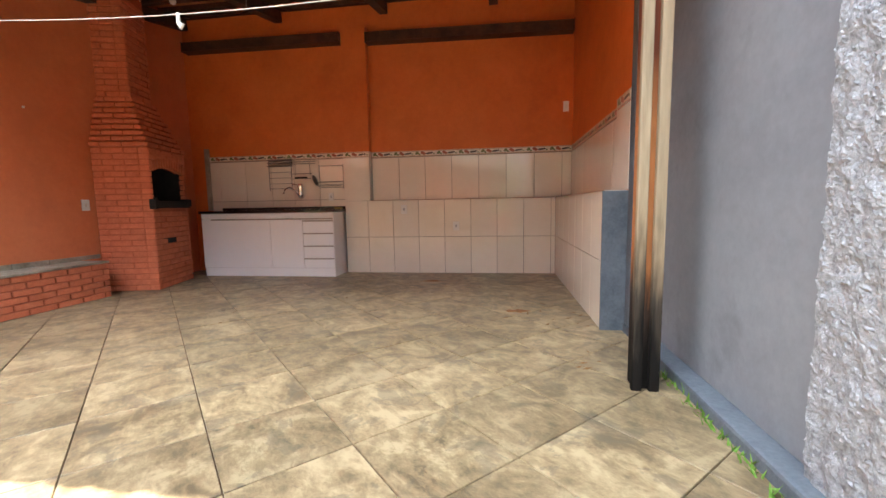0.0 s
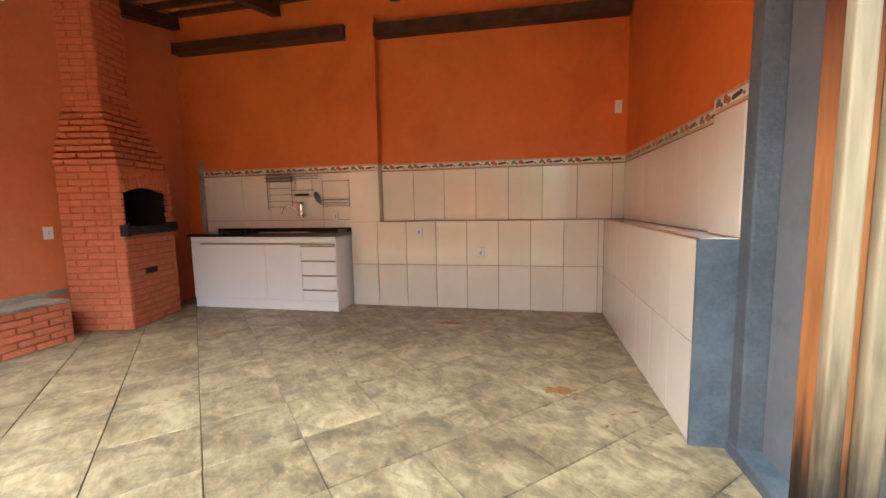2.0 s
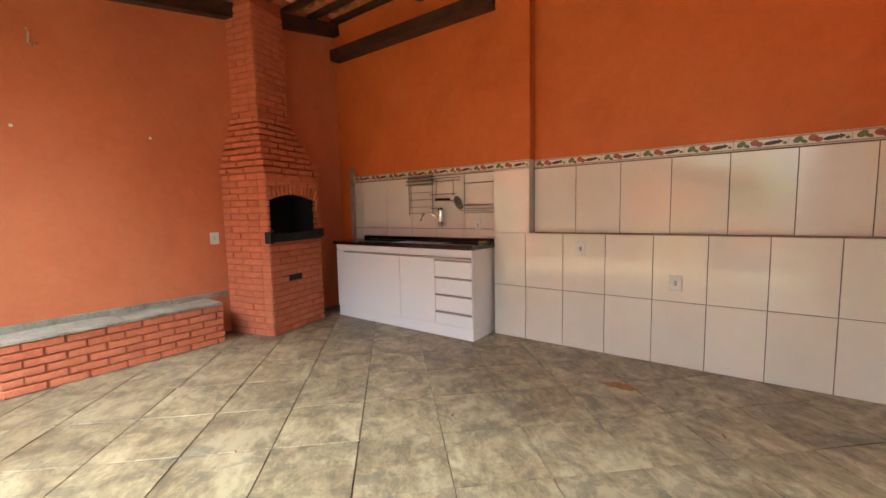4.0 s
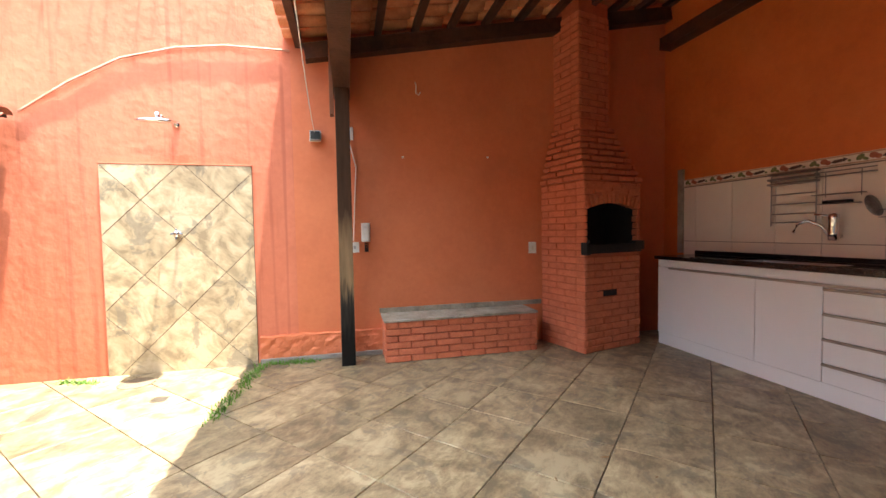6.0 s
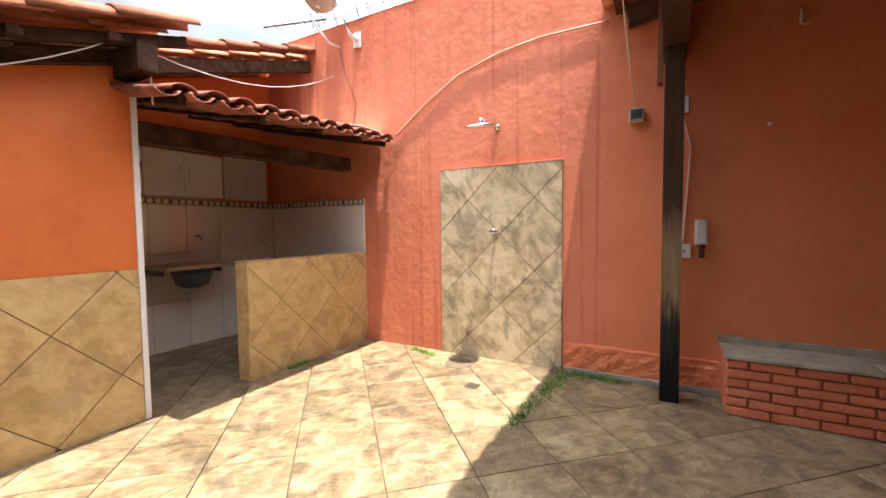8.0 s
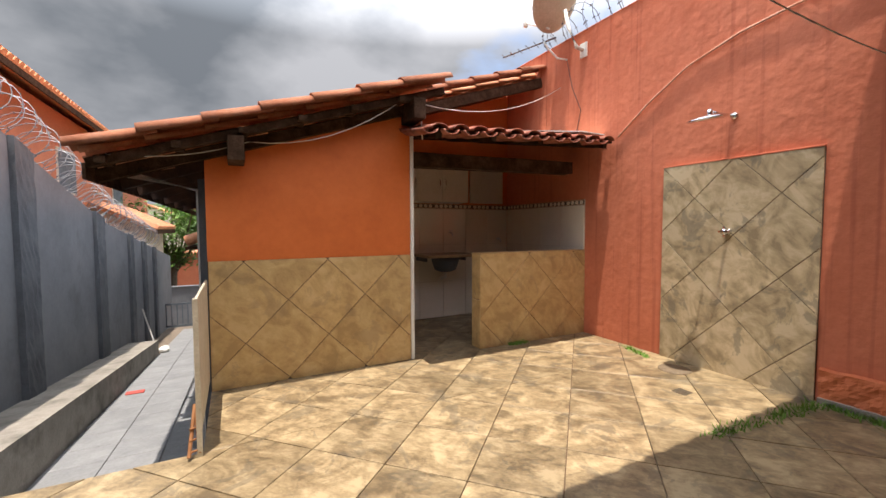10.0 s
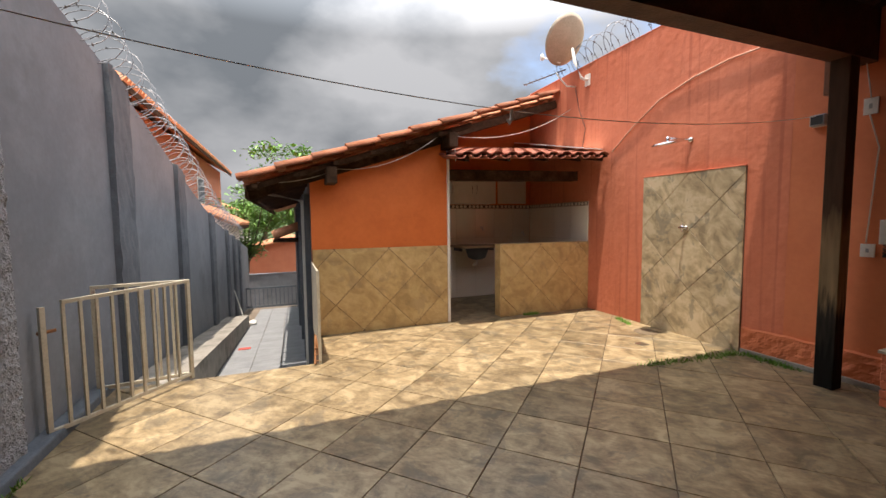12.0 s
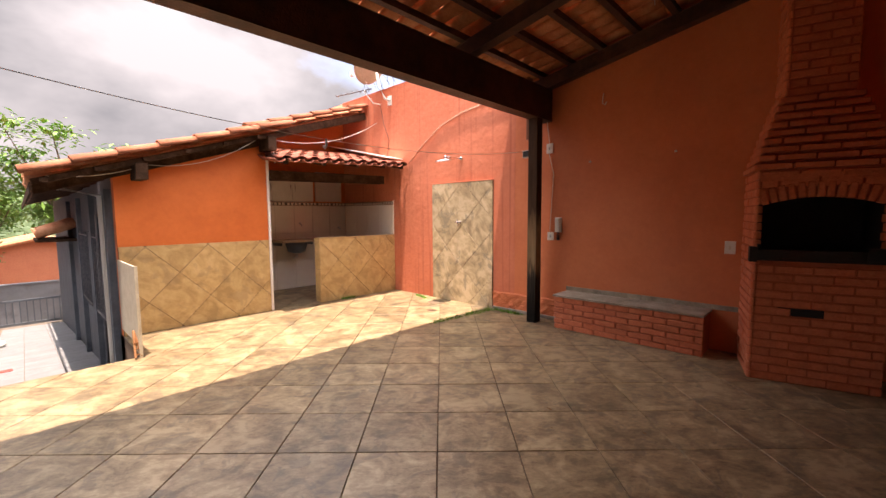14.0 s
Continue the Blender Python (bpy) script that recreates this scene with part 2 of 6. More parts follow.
M_ROUGH = material("grey roughcast", [(0.17, 0.18, 0.195), (0.27, 0.28, 0.30), (0.34, 0.35, 0.37)], 45, 0.9, 0.9, 110)
M_BLUEGREY = material("blue grey painted cement", [(0.072, 0.09, 0.110), (0.105, 0.125, 0.148), (0.125, 0.145, 0.168)], 3, 0.8, 0.3, 60)
M_WHITE = material("white laminate", [(0.88, 0.89, 0.90), (0.91, 0.91, 0.91)], 2, 0.25, 0.0, grain_mix=0.02)
M_OFFWHITE = material("off white paint", [(0.62, 0.58, 0.50), (0.70, 0.66, 0.58)], 2, 0.45, 0.05)
M_GRANITE = material("black granite", [(0.008, 0.008, 0.009), (0.022, 0.022, 0.024), (0.06, 0.055, 0.05)], 90, 0.12, 0.0, lo=0.4, hi=0.75)
M_STEEL = material("brushed steel", [(0.55, 0.55, 0.56), (0.66, 0.66, 0.67)], 30, 0.28, 0.05, 200, metal=1.0)
M_RACK = material("dull chromed wire", [(0.20, 0.19, 0.18), (0.30, 0.29, 0.27)], 30, 0.3, 0.0, metal=0.7)
M_CHROME = material("chrome", [(0.75, 0.75, 0.76), (0.8, 0.8, 0.8)], 5, 0.08, 0.0, metal=1.0)
M_SOOT = material("sooty black iron", [(0.006, 0.006, 0.006), (0.016, 0.015, 0.014)], 12, 0.8, 0.4, 60)
M_PLASTIC = material("white plastic", [(0.72, 0.71, 0.67), (0.78, 0.77, 0.73)], 5, 0.35, 0.0)
M_GREYPLASTIC = material("grey plastic", [(0.30, 0.32, 0.33), (0.36, 0.38, 0.39)], 5, 0.4, 0.0)
M_BLACK = material("black rubber", [(0.012, 0.012, 0.012), (0.02, 0.02, 0.02)], 10, 0.6, 0.0)
M_SLATE = material("grey green slate", [(0.22, 0.195, 0.145), (0.33, 0.295, 0.225), (0.42, 0.38, 0.30)], 5, 0.6, 0.3, 50, per_object=True, random_shift=0.08)
M_GATE = material("cream painted steel", [(0.45, 0.40, 0.30), (0.58, 0.53, 0.42)], 9, 0.5, 0.1, 80, grime=(0.20, 0.12, 0.07), grime_scale=9, grime_at=(0.62, 0.78))
M_GRASS = material("grass", [(0.09, 0.20, 0.025), (0.17, 0.32, 0.05)], 20, 0.8, 0.0)
M_LEAF = material("tree leaf", [(0.10, 0.23, 0.03), (0.18, 0.36, 0.07)], 3, 0.6, 0.0, random_shift=0.2)
M_FARLEAF = material("far foliage", [(0.035, 0.07, 0.025), (0.07, 0.12, 0.04)], 1.5, 0.8, 0.0)
M_BARK = material("bark", [(0.10, 0.075, 0.05), (0.17, 0.13, 0.09)], 12, 0.9, 0.6, 40)
M_CONCRETE = material("worn concrete", [(0.24, 0.22, 0.19), (0.34, 0.31, 0.27)], 4, 0.85, 0.4, 60, grime=(0.13, 0.12, 0.10), grime_scale=3)
M_PAVE = material("pale passage paving", [(0.18, 0.188, 0.197), (0.25, 0.258, 0.266)], 4, 0.6, 0.15, 50, random_shift=0.05, per_object=True)
M_WIRE = material("galvanised wire", [(0.10, 0.105, 0.12), (0.20, 0.205, 0.22)], 30, 0.5, 0.0, metal=0.5)
M_CABLE = material("white cable", [(0.62, 0.58, 0.52), (0.7, 0.66, 0.6)], 9, 0.5, 0.0)
M_BLACKCABLE = material("black cable", [(0.02, 0.02, 0.022), (0.03, 0.03, 0.03)], 9, 0.5, 0.0)
M_DISH = material("beige dish enamel", [(0.42, 0.36, 0.28), (0.50, 0.43, 0.34)], 5, 0.5, 0.05)
M_FARORANGE = material("far house paint", [(0.46, 0.15, 0.08), (0.52, 0.19, 0.10)], 1, 0.8, 0.2, 20)
M_ASPHALT = material("asphalt", [(0.045, 0.045, 0.047), (0.07, 0.07, 0.07)], 5, 0.9, 0.4, 80)
M_SOIL = material("dry ground", [(0.14, 0.10, 0.06), (0.20, 0.17, 0.09)], 0.4, 0.95, 0.3, 10)
M_DRAIN = material("dull brown iron", [(0.13, 0.095, 0.06), (0.20, 0.15, 0.095)], 20, 0.7, 0.3, 80)
M_RUST = material("rust stain", [(0.22, 0.09, 0.03), (0.33, 0.15, 0.06)], 14, 0.8, 0.2, 80)


# ---- mesh helpers ----
def finish(name, bm, mat, smooth=False):
    me = bpy.data.meshes.new(name)
    bm.normal_update()
    bm.to_mesh(me)
    bm.free()
    for mm in (mat if isinstance(mat, (list, tuple)) else [mat]):
        me.materials.append(mm)
    if smooth:
        for p in me.polygons:
            p.use_smooth = True
    return me


def part(name, bm, mat, parent=None, label="", smooth=False):
    ob = new(name, finish(name, bm, mat, smooth))
    if parent is not None:
        ob.parent = parent
    if label:
        tagged(ob, label)
    return ob


def shared(name, me, parent, m=None):
    ob = new(name, me)
    ob.parent = parent
    if m is not None:
        ob.matrix_basis = m
    return ob


def box(bm, x0, x1, y0, y1, z0, z1, bevel=0.0, m=None):
    """Add a block; bevel in metres."""
    tmp = bmesh.new()
    bmesh.ops.create_cube(tmp, size=1)
    for v in tmp.verts:
        v.co = Vector(((x0 + x1) / 2 + v.co.x * (x1 - x0), (y0 + y1) / 2 + v.co.y * (y1 - y0), (z0 + z1) / 2 + v.co.z * (z1 - z0)))
    if bevel:
        bmesh.ops.bevel(tmp, geom=tmp.edges[:], offset=bevel, segments=2, affect="EDGES", profile=0.6)
    if m is not None:
        tmp.transform(m)
    join(bm, tmp)
    return bm


def join(bm, other):
    me = bpy.data.meshes.new("tmp")
    other.to_mesh(me)
    other.free()
    bm.from_mesh(me)
    bpy.data.meshes.remove(me)


def B(*a, **k):
    return box(bmesh.new(), *a, **k)


def tube(bm, pts, r, sides=8, r2=None, caps=True):
    """A round bar through points, tapering from r to r2."""
    pts = [Vector(p) for p in pts]
    rings = []
    up = Vector((0, 0, 1))
    for i, p in enumerate(pts):
        d = (pts[min(i + 1, len(pts) - 1)] - pts[max(i - 1, 0)]).normalized()
        side = d.cross(up if abs(d.z) < 0.9 else Vector((1, 0, 0))).normalized()
        other = d.cross(side)
        rr = r + ((r2 if r2 is not None else r) - r) * i / max(1, len(pts) - 1)
        rings.append([bm.verts.new(p + (side * math.cos(a) + other * math.sin(a)) * rr) for a in [2 * math.pi * k / sides for k in range(sides)]])
    for a, b in zip(rings, rings[1:]):
        for k in range(sides):
            bm.faces.new((a[k], a[(k + 1) % sides], b[(k + 1) % sides], b[k]))
    if caps:
        bm.faces.new(rings[0][::-1])
        bm.faces.new(rings[-1])
    return bm


def lathe(bm, profile, origin=(0, 0, 0), sides=24, m=None):
    """Turn (radius, height) pairs about z."""
    tmp = bmesh.new()
    rings = [[tmp.verts.new((r * math.cos(2 * math.pi * k / sides), r * math.sin(2 * math.pi * k / sides), h)) for k in range(sides)] for r, h in profile]
    for a, b in zip(rings, rings[1:]):
        for k in range(sides):
            tmp.faces.new((a[k], a[(k + 1) % sides], b[(k + 1) % sides], b[k]))
    tmp.faces.new(rings[0][::-1])
    tmp.faces.new(rings[-1])
    tmp.transform(Matrix.Translation(origin) @ (m or Matrix()))
    join(bm, tmp)
    return bm


def prism(bm, poly, lo, hi, chamfer=0.0, m=None):
    """Extrude a flat polygon (x, y) from lo to hi, with a chamfered top rim."""
    n = len(poly)
    tmp = bmesh.new()
    cx = sum(p[0] for p in poly) / n
    cy = sum(p[1] for p in poly) / n
    rings = [[tmp.verts.new((x, y, lo)) for x, y in poly]]
    if chamfer:
        rings.append([tmp.verts.new((x, y, hi - chamfer)) for x, y in poly])
        top = []
        for x, y in poly:
            d = math.hypot(cx - x, cy - y) or 1
            k = min(0.5, 1.4 * chamfer / d)
            top.append(tmp.verts.new((x + (cx - x) * k, y + (cy - y) * k, hi)))
        rings.append(top)
    else:
        rings.append([tmp.verts.new((x, y, hi)) for x, y in poly])
    for a, b in zip(rings, rings[1:]):
        for k in range(n):
            tmp.faces.new((a[k], a[(k + 1) % n], b[(k + 1) % n], b[k]))
    tmp.faces.new(rings[-1])
    tmp.faces.new(rings[0][::-1])
    if m is not None:
        tmp.transform(m)
    join(bm, tmp)
    return bm


def clip(poly, nx, ny, d):
    """Keep the side of the polygon with nx*x + ny*y <= d."""
    res = []
    for i, p in enumerate(poly):
        q = poly[(i + 1) % len(poly)]
        a, b = nx * p[0] + ny * p[1] - d, nx * q[0] + ny * q[1] - d
        if a <= 0:
            res.append(p)
        if (a < 0 < b) or (b < 0 < a):
            k = a / (a - b)
            res.append((p[0] + (q[0] - p[0]) * k, p[1] + (q[1] - p[1]) * k))
    return res


def area(poly):
    return abs(sum(p[0] * q[1] - q[0] * p[1] for p, q in zip(poly, poly[1:] + poly[:1]))) / 2


def thing(name, at, label, category, group="", kind="", rz=0):
    ob = new(name)
    ob.empty_display_size = 0.1
    ob.matrix_basis = pose(*at, 0, 0, rz)
    return tagged(ob, label, category, group, kind)


def structure(name, bm, mat, label="", smooth=False):
    return tagged(part(name, bm, mat, None, "", smooth), label, "", "", "structure")


def diagonal_tiles(parent, name, mat, x0, x1, y0, y1, pitch, u0, v0, lo, hi, m=None, joint=0.0055, cut=None, turn=0.0):
    """Square tiles laid at 45 degrees, cut to a rectangle, each an object of its own."""
    s = math.sqrt(0.5)
    corners = [(x, y) for x in (x0, x1) for y in (y0, y1)]
    ct, st = math.cos(radians(turn)), math.sin(radians(turn))

    def to_grid(x, y):
        u, v = (x + y) * s - u0, (x - y) * s - v0
        return u * ct + v * st + u0, v * ct - u * st + v0

    def from_grid(u, v):
        u, v = u - u0, v - v0
        u, v = u * ct - v * st + u0, u * st + v * ct + v0
        return (u + v) * s, (u - v) * s

    us = [to_grid(x, y)[0] for x, y in corners]
    vs = [to_grid(x, y)[1] for x, y in corners]
    full = None
    for i in range(math.floor((min(us) - u0) / pitch), math.ceil((max(us) - u0) / pitch)):
        for j in range(math.floor((min(vs) - v0) / pitch), math.ceil((max(vs) - v0) / pitch)):
            a, b, c, d = u0 + i * pitch + joint / 2, u0 + (i + 1) * pitch - joint / 2, v0 + j * pitch + joint / 2, v0 + (j + 1) * pitch - joint / 2
            poly = [from_grid(u, v) for u, v in ((a, c), (a, d), (b, d), (b, c))]
            cen = (sum(p[0] for p in poly) / 4, sum(p[1] for p in poly) / 4)
            whole = all(x0 <= p[0] <= x1 and y0 <= p[1] <= y1 for p in poly) and not (cut and any(cut(*p) for p in poly))
            if whole:
                if full is None:
                    bm = bmesh.new()
                    prism(bm, [(p[0] - cen[0], p[1] - cen[1]) for p in poly][::-1], lo, hi, 0.002)
                    full = finish(name, bm, mat)
                place = Matrix.Translation((cen[0], cen[1], random.uniform(-0.0008, 0.0008)))
                shared(name, full, parent, (m or Matrix()) @ place)
                continue
            poly = clip(clip(clip(clip(poly, -1, 0, -x0), 1, 0, x1), 0, -1, -y0), 0, 1, y1)
            if len(poly) < 3 or area(poly) < 0.0008:
                continue
            if cut and cut(sum(p[0] for p in poly) / len(poly), sum(p[1] for p in poly) / len(poly)):
                continue
            bm = bmesh.new()
            prism(bm, poly[::-1], lo, hi, 0.002)
            ob = part(name, bm, mat, parent)
            if m is not None:
                ob.matrix_basis = m


def plane_frame(origin, right, up):
    """Local x along right, y along up, z out of the wall."""
    r, u = Vector(right), Vector(up)
    n = r.cross(u)
    return Matrix(((r.x, u.x, n.x, origin[0]), (r.y, u.y, n.y, origin[1]), (r.z, u.z, n.z, origin[2]), (0, 0, 0, 1)))


LEFT, BACKW, DADO, RIGHT, GREY, HOUSE = -4.24, 6.615, 6.50, 1.21, 1.25, 0.06

# ---- ground and floors ----
structure("ground", B(-400, 400, -400, 400, -4.2, -4.0), M_SOIL, "dry ground far below the yard")
yard = structure("floor", B(LEFT, 1.14, 1.0, 6.62, -0.9, -0.012), M_GROUT, "yard floor of mottled stone tiles laid diagonally")
yard2 = structure("floor_laundry", B(LEFT, -0.42, -1.42, 0.998, -0.9, -0.012), M_GROUT, "laundry floor slab under stone tiles")

# ---- boundary walls ----
structure("wall_back", B(-4.5, 1.5, BACKW, 6.85, -0.3, 3.75), M_ORANGE, "orange painted rear wall")
LTOP = 3.50


def rough_wall(ya, yb, ny, amt):
    """Left boundary wall face: uneven hand-thrown plaster."""
    bm = bmesh.new()
    nz = 130 if yb < 3 else 60
    ys = [ya + (yb - ya) * i / ny for i in range(ny + 1)]
    zs = [-0.05 + (LTOP + 0.05) * k / nz for k in range(nz + 1)]
    rows = []
    for y in ys:
        row = []
        for z in zs:
            n = noise.noise((y * 1.7, z * 0.6, 3.1)) * 0.5 + noise.noise((y * 9, z * 0.7, 8.0)) * 0.45 + noise.noise((y * 15, z * 12, 2.0)) * 0.22 + noise.noise((y * 32, z * 30, 6.0)) * 0.16
            row.append(bm.verts.new((LEFT + amt * n - 0.004, y, z)))
        rows.append(row)
    for a, b in zip(rows, rows[1:]):
        for k in range(nz):
            bm.faces.new((a[k], b[k], b[k + 1], a[k + 1]))
    y0 = -12 if ya < 0 else ya
    y1 = 6.85 if yb > 6 else yb
    box(bm, LEFT - 0.18, LEFT - 0.025, y0, y1, -1.8, LTOP)
    box(bm, LEFT - 0.025, LEFT, ya, yb, LTOP - 0.01, LTOP)
    return bm


structure("wall_left", rough_wall(-1.42, 2.60, 170, 0.013), M_SALMON_SHADE_RUNS, "salmon painted boundary wall with painted shadow streaks and uneven plaster", True)
structure("wall_left_terrace", rough_wall(2.60, 6.615, 50, 0.005), M_SALMON, "smooth salmon painted wall of the terrace", True)

structure("wall_left_upper", B(LEFT - 0.18, LEFT - 0.001, 3.0, 6.85, LTOP + 0.001, 3.95), M_SALMON, "salmon wall head under the roof")
# plinth of thicker plaster at the foot of the left wall
y0, y1, h = 2.27, 3.37, 0.24
bm = bmesh.new()
ny, nz = int((y1 - y0) / 0.02), 14
grid = []
for i in range(ny + 1):
    yy = y0 + (y1 - y0) * i / ny
    row = []
    for k in range(nz + 1):
        zz = (h + 0.012 * noise.noise((yy * 7, 0, 4))) * k / nz
        dx = 0.034 + 0.016 * noise.noise((yy * 16, zz * 16, 5)) + 0.008 * noise.noise((yy * 45, zz * 45, 9))
        row.append(bm.verts.new((LEFT + dx, yy, zz)))
    row.append(bm.verts.new((LEFT - 0.02, yy, row[-1].co.z + 0.012)))
    grid.append(row)
for ga, gb in zip(grid, grid[1:]):
    for k in range(nz + 1):
        bm.faces.new((ga[k], gb[k], gb[k + 1], ga[k + 1]))
for g_ in (grid[0], grid[-1]):
    bm.faces.new(g_ + [bm.verts.new((LEFT - 0.02, g_[0].co.y, 0.0))])
bmesh.ops.recalc_face_normals(bm, faces=bm.faces[:])
structure("baseboard", bm, M_SALMON, "thick rough plaster band at the wall foot")
structure("baseboard_cement", B(LEFT, LEFT + 0.05, 2.27, 3.37, 0.0, 0.045, 0.01), M_CONCRETE, "grey cement skirting")


def slanted_wall():
    """Right boundary wall, stepping down the slope with the passage."""
    bm = bmesh.new()
    stations = [(6.85, 3.75), (4.1, 3.75), (4.07, 3.42), (2.6, 3.12), (1.23, 2.80), (0.31, 2.635), (-2.1, 1.99), (-4.7, 1.35), (-7.5, 0.95), (-12.0, 0.35)]
    prev = None
    for y, top in stations:
        ring = [bm.verts.new(p) for p in ((GREY, y, -2.6), (GREY, y, top), (GREY + 0.2, y, top), (GREY + 0.2, y, -2.6))]
        if prev:
            for k in range(4):
                bm.faces.new((prev[k], prev[(k + 1) % 4], ring[(k + 1) % 4], ring[k]))
        else:
            bm.faces.new(ring[::-1])
        prev = ring
    bm.faces.new(prev)
    bmesh.ops.recalc_face_normals(bm, faces=bm.faces[:])
    return bm


structure("wall_right", slanted_wall(), M_GREY, "grey painted boundary wall beside the passage")


def wall_top(y):
    st = [(4.07, 3.42), (2.6, 3.12), (1.23, 2.80), (0.31, 2.635), (-2.1, 1.99), (-4.7, 1.35), (-7.5, 0.95), (-12.0, 0.35)]
    for (a, za), (b, zb) in zip(st, st[1:]):
        if b <= y <= a:
            return zb + (za - zb) * (y - b) / (a - b)
    return 0.3


structure("wall_right_upper", B(RIGHT, GREY, 4.07, BACKW, 1.0, 3.75), M_ORANGE, "orange plaster face of the side wall")
structure("kerb", B(1.14, GREY, 1.0, 4.06, -0.3, 0.06, 0.015), M_BLUEGREY, "blue grey cement kerb at the wall foot")

# dado benches along back and right walls
structure("wall_dado_back", B(-1.86, 0.998, DADO + 0.008, BACKW, -0.02, 0.995), M_TGROUT, "thick lower wall faced with cream tiles")
structure("wall_pilaster_foot", B(-1.86, -1.491, DADO + 0.0085, BACKW, 0.996, 1.672), M_OFFWHITE, "tiled foot of the wall pilaster")
structure("wall_pilaster", B(-1.83, -1.49, DADO + 0.008, BACKW, 1.673, 3.3), M_ORANGE, "orange painted wall pilaster")
structure("wall_dado_right", B(0.998, GREY, 4.078, BACKW, -0.02, 0.995), M_TGROUT, "thick low wall faced with cream tiles")
structure("wall_dado_end", B(0.985, GREY + 0.0, 4.06, 4.078, 0.0, 1.0), M_BLUEGREY, "blue grey cement end of the low wall")
structure("wall_right_end", B(1.15, GREY + 0.002, 3.96, 4.059, 0.0, 3.4, 0.012), M_DARKGREY, "blue grey cement wall edge")

# ---- passage and house ----
def sloped(x0, x1, y0, z0, y1, z1, thick):
    bm = bmesh.new()
    a = [bm.verts.new((x, y, z)) for x, y, z in ((x0, y0, z0), (x1, y0, z0), (x1, y1, z1), (x0, y1, z1))]
    b = [bm.verts.new((v.co.x, v.co.y, v.co.z - thick)) for v in a]
    bm.faces.new(a)
    bm.faces.new(b[::-1])
    for k in range(4):
        bm.faces.new((a[k], b[k], b[(k + 1) % 4], a[(k + 1) % 4]))
    bmesh.ops.recalc_face_normals(bm, faces=bm.faces[:])
    return bm


PZ0, PSLOPE = -0.5, 0.105


def pz(y):
    return PZ0 - PSLOPE * (1.0 - y)


passage = structure("floor_passage", sloped(-0.42, 1.25, 0.998, pz(0.998) - 0.012, -11, pz(-11) - 0.012, 0.3), M_TGROUT, "sloping passage of pale tiles beside the house")
structure("kerb_passage", sloped(0.78, 1.25, 0.9, pz(0.9) + 0.42, -6, pz(-6) + 0.28, 0.6), M_CONCRETE, "low cement retaining kerb along the passage")

RZ = lambda x: 1.635 + 0.325 * (0.177 - x)          # underside of the house roof tiles


def gable():
    bm = bmesh.new()
    poly = [(-0.42, -1.9), (-0.42, RZ(-0.42) - 0.06), (-2.08, RZ(-2.08) - 0.06), (-2.08, -1.9)]
    vs = []
    for y in (HOUSE, HOUSE - 0.14):
        vs.append([bm.verts.new((x, y, z)) for x, z in poly])
    bm.faces.new(vs[0])
    bm.faces.new(vs[1][::-1])
    for k in range(4):
        bm.faces.new((vs[0][k], vs[1][k], vs[1][(k + 1) % 4], vs[0][(k + 1) % 4]))
    bmesh.ops.recalc_face_normals(bm, faces=bm.faces[:])
    return bm


structure("wall_house_front", gable(), M_ORANGE, "orange painted house gable wall above stone tiles")
structure("wall_house_side", B(-0.56, -0.42, -10.5, HOUSE - 0.141, -2.4, RZ(-0.42) - 0.06), M_DARKGREY, "dark grey house side wall along the passage")
structure("wall_laundry_side", B(-2.08, -1.96, -1.42, HOUSE - 0.141, -0.1, 2.22), M_OFFWHITE, "tiled laundry side wall")


def rear_gable():
    bm = bmesh.new()
    poly = [(-1.96, -0.3), (-1.96, RZ(-1.96) + 0.09), (LEFT, RZ(LEFT) + 0.09), (LEFT, -0.3)]
    vs = [[bm.verts.new((x, y, z)) for x, z in poly] for y in (-1.42, -1.56)]
    bm.faces.new(vs[0])
    bm.faces.new(vs[1][::-1])
    for k in range(4):
        bm.faces.new((vs[0][k], vs[1][k], vs[1][(k + 1) % 4], vs[0][(k + 1) % 4]))
    bmesh.ops.recalc_face_normals(bm, faces=bm.faces[:])
    return bm


structure("wall_laundry_back", rear_gable(), M_ORANGE, "orange laundry rear wall above cream tiles")
structure("trim_corner", B(-2.088, -2.055, HOUSE - 0.005, HOUSE + 0.012, 0.0, 2.26), M_PLASTIC, "white corner strip")


def low_wall():
    return B(LEFT, -2.80, -0.05, 0.098, -0.02, 0.965)


structure("wall_low_laundry", low_wall(), M_GROUT, "low laundry wall faced with stone tiles")

# ---- roof of the covered terrace ----
SLOPE = 0.19


def rz(y):
    return 2.93 + SLOPE * (y - 3.03)


def timber(bm, a, b, wdt, hgt):
    """A sawn timber from a to b (top centre line), wdt wide and hgt deep."""
    a, b = Vector(a), Vector(b)
    d = (b - a).normalized()
    side = d.cross(Vector((0, 0, 1))).normalized()
    up = side.cross(d)
    tmp = bmesh.new()
    bmesh.ops.create_cube(tmp, size=1)
    ln = (b - a).length
    for v in tmp.verts:
        v.co = (a + b) / 2 + d * v.co.x * ln + side * v.co.y * wdt + up * (v.co.z - 0.5) * hgt
    bmesh.ops.bevel(tmp, geom=tmp.edges[:], offset=0.006, segments=1, affect="EDGES")
    join(bm, tmp)
    return bm


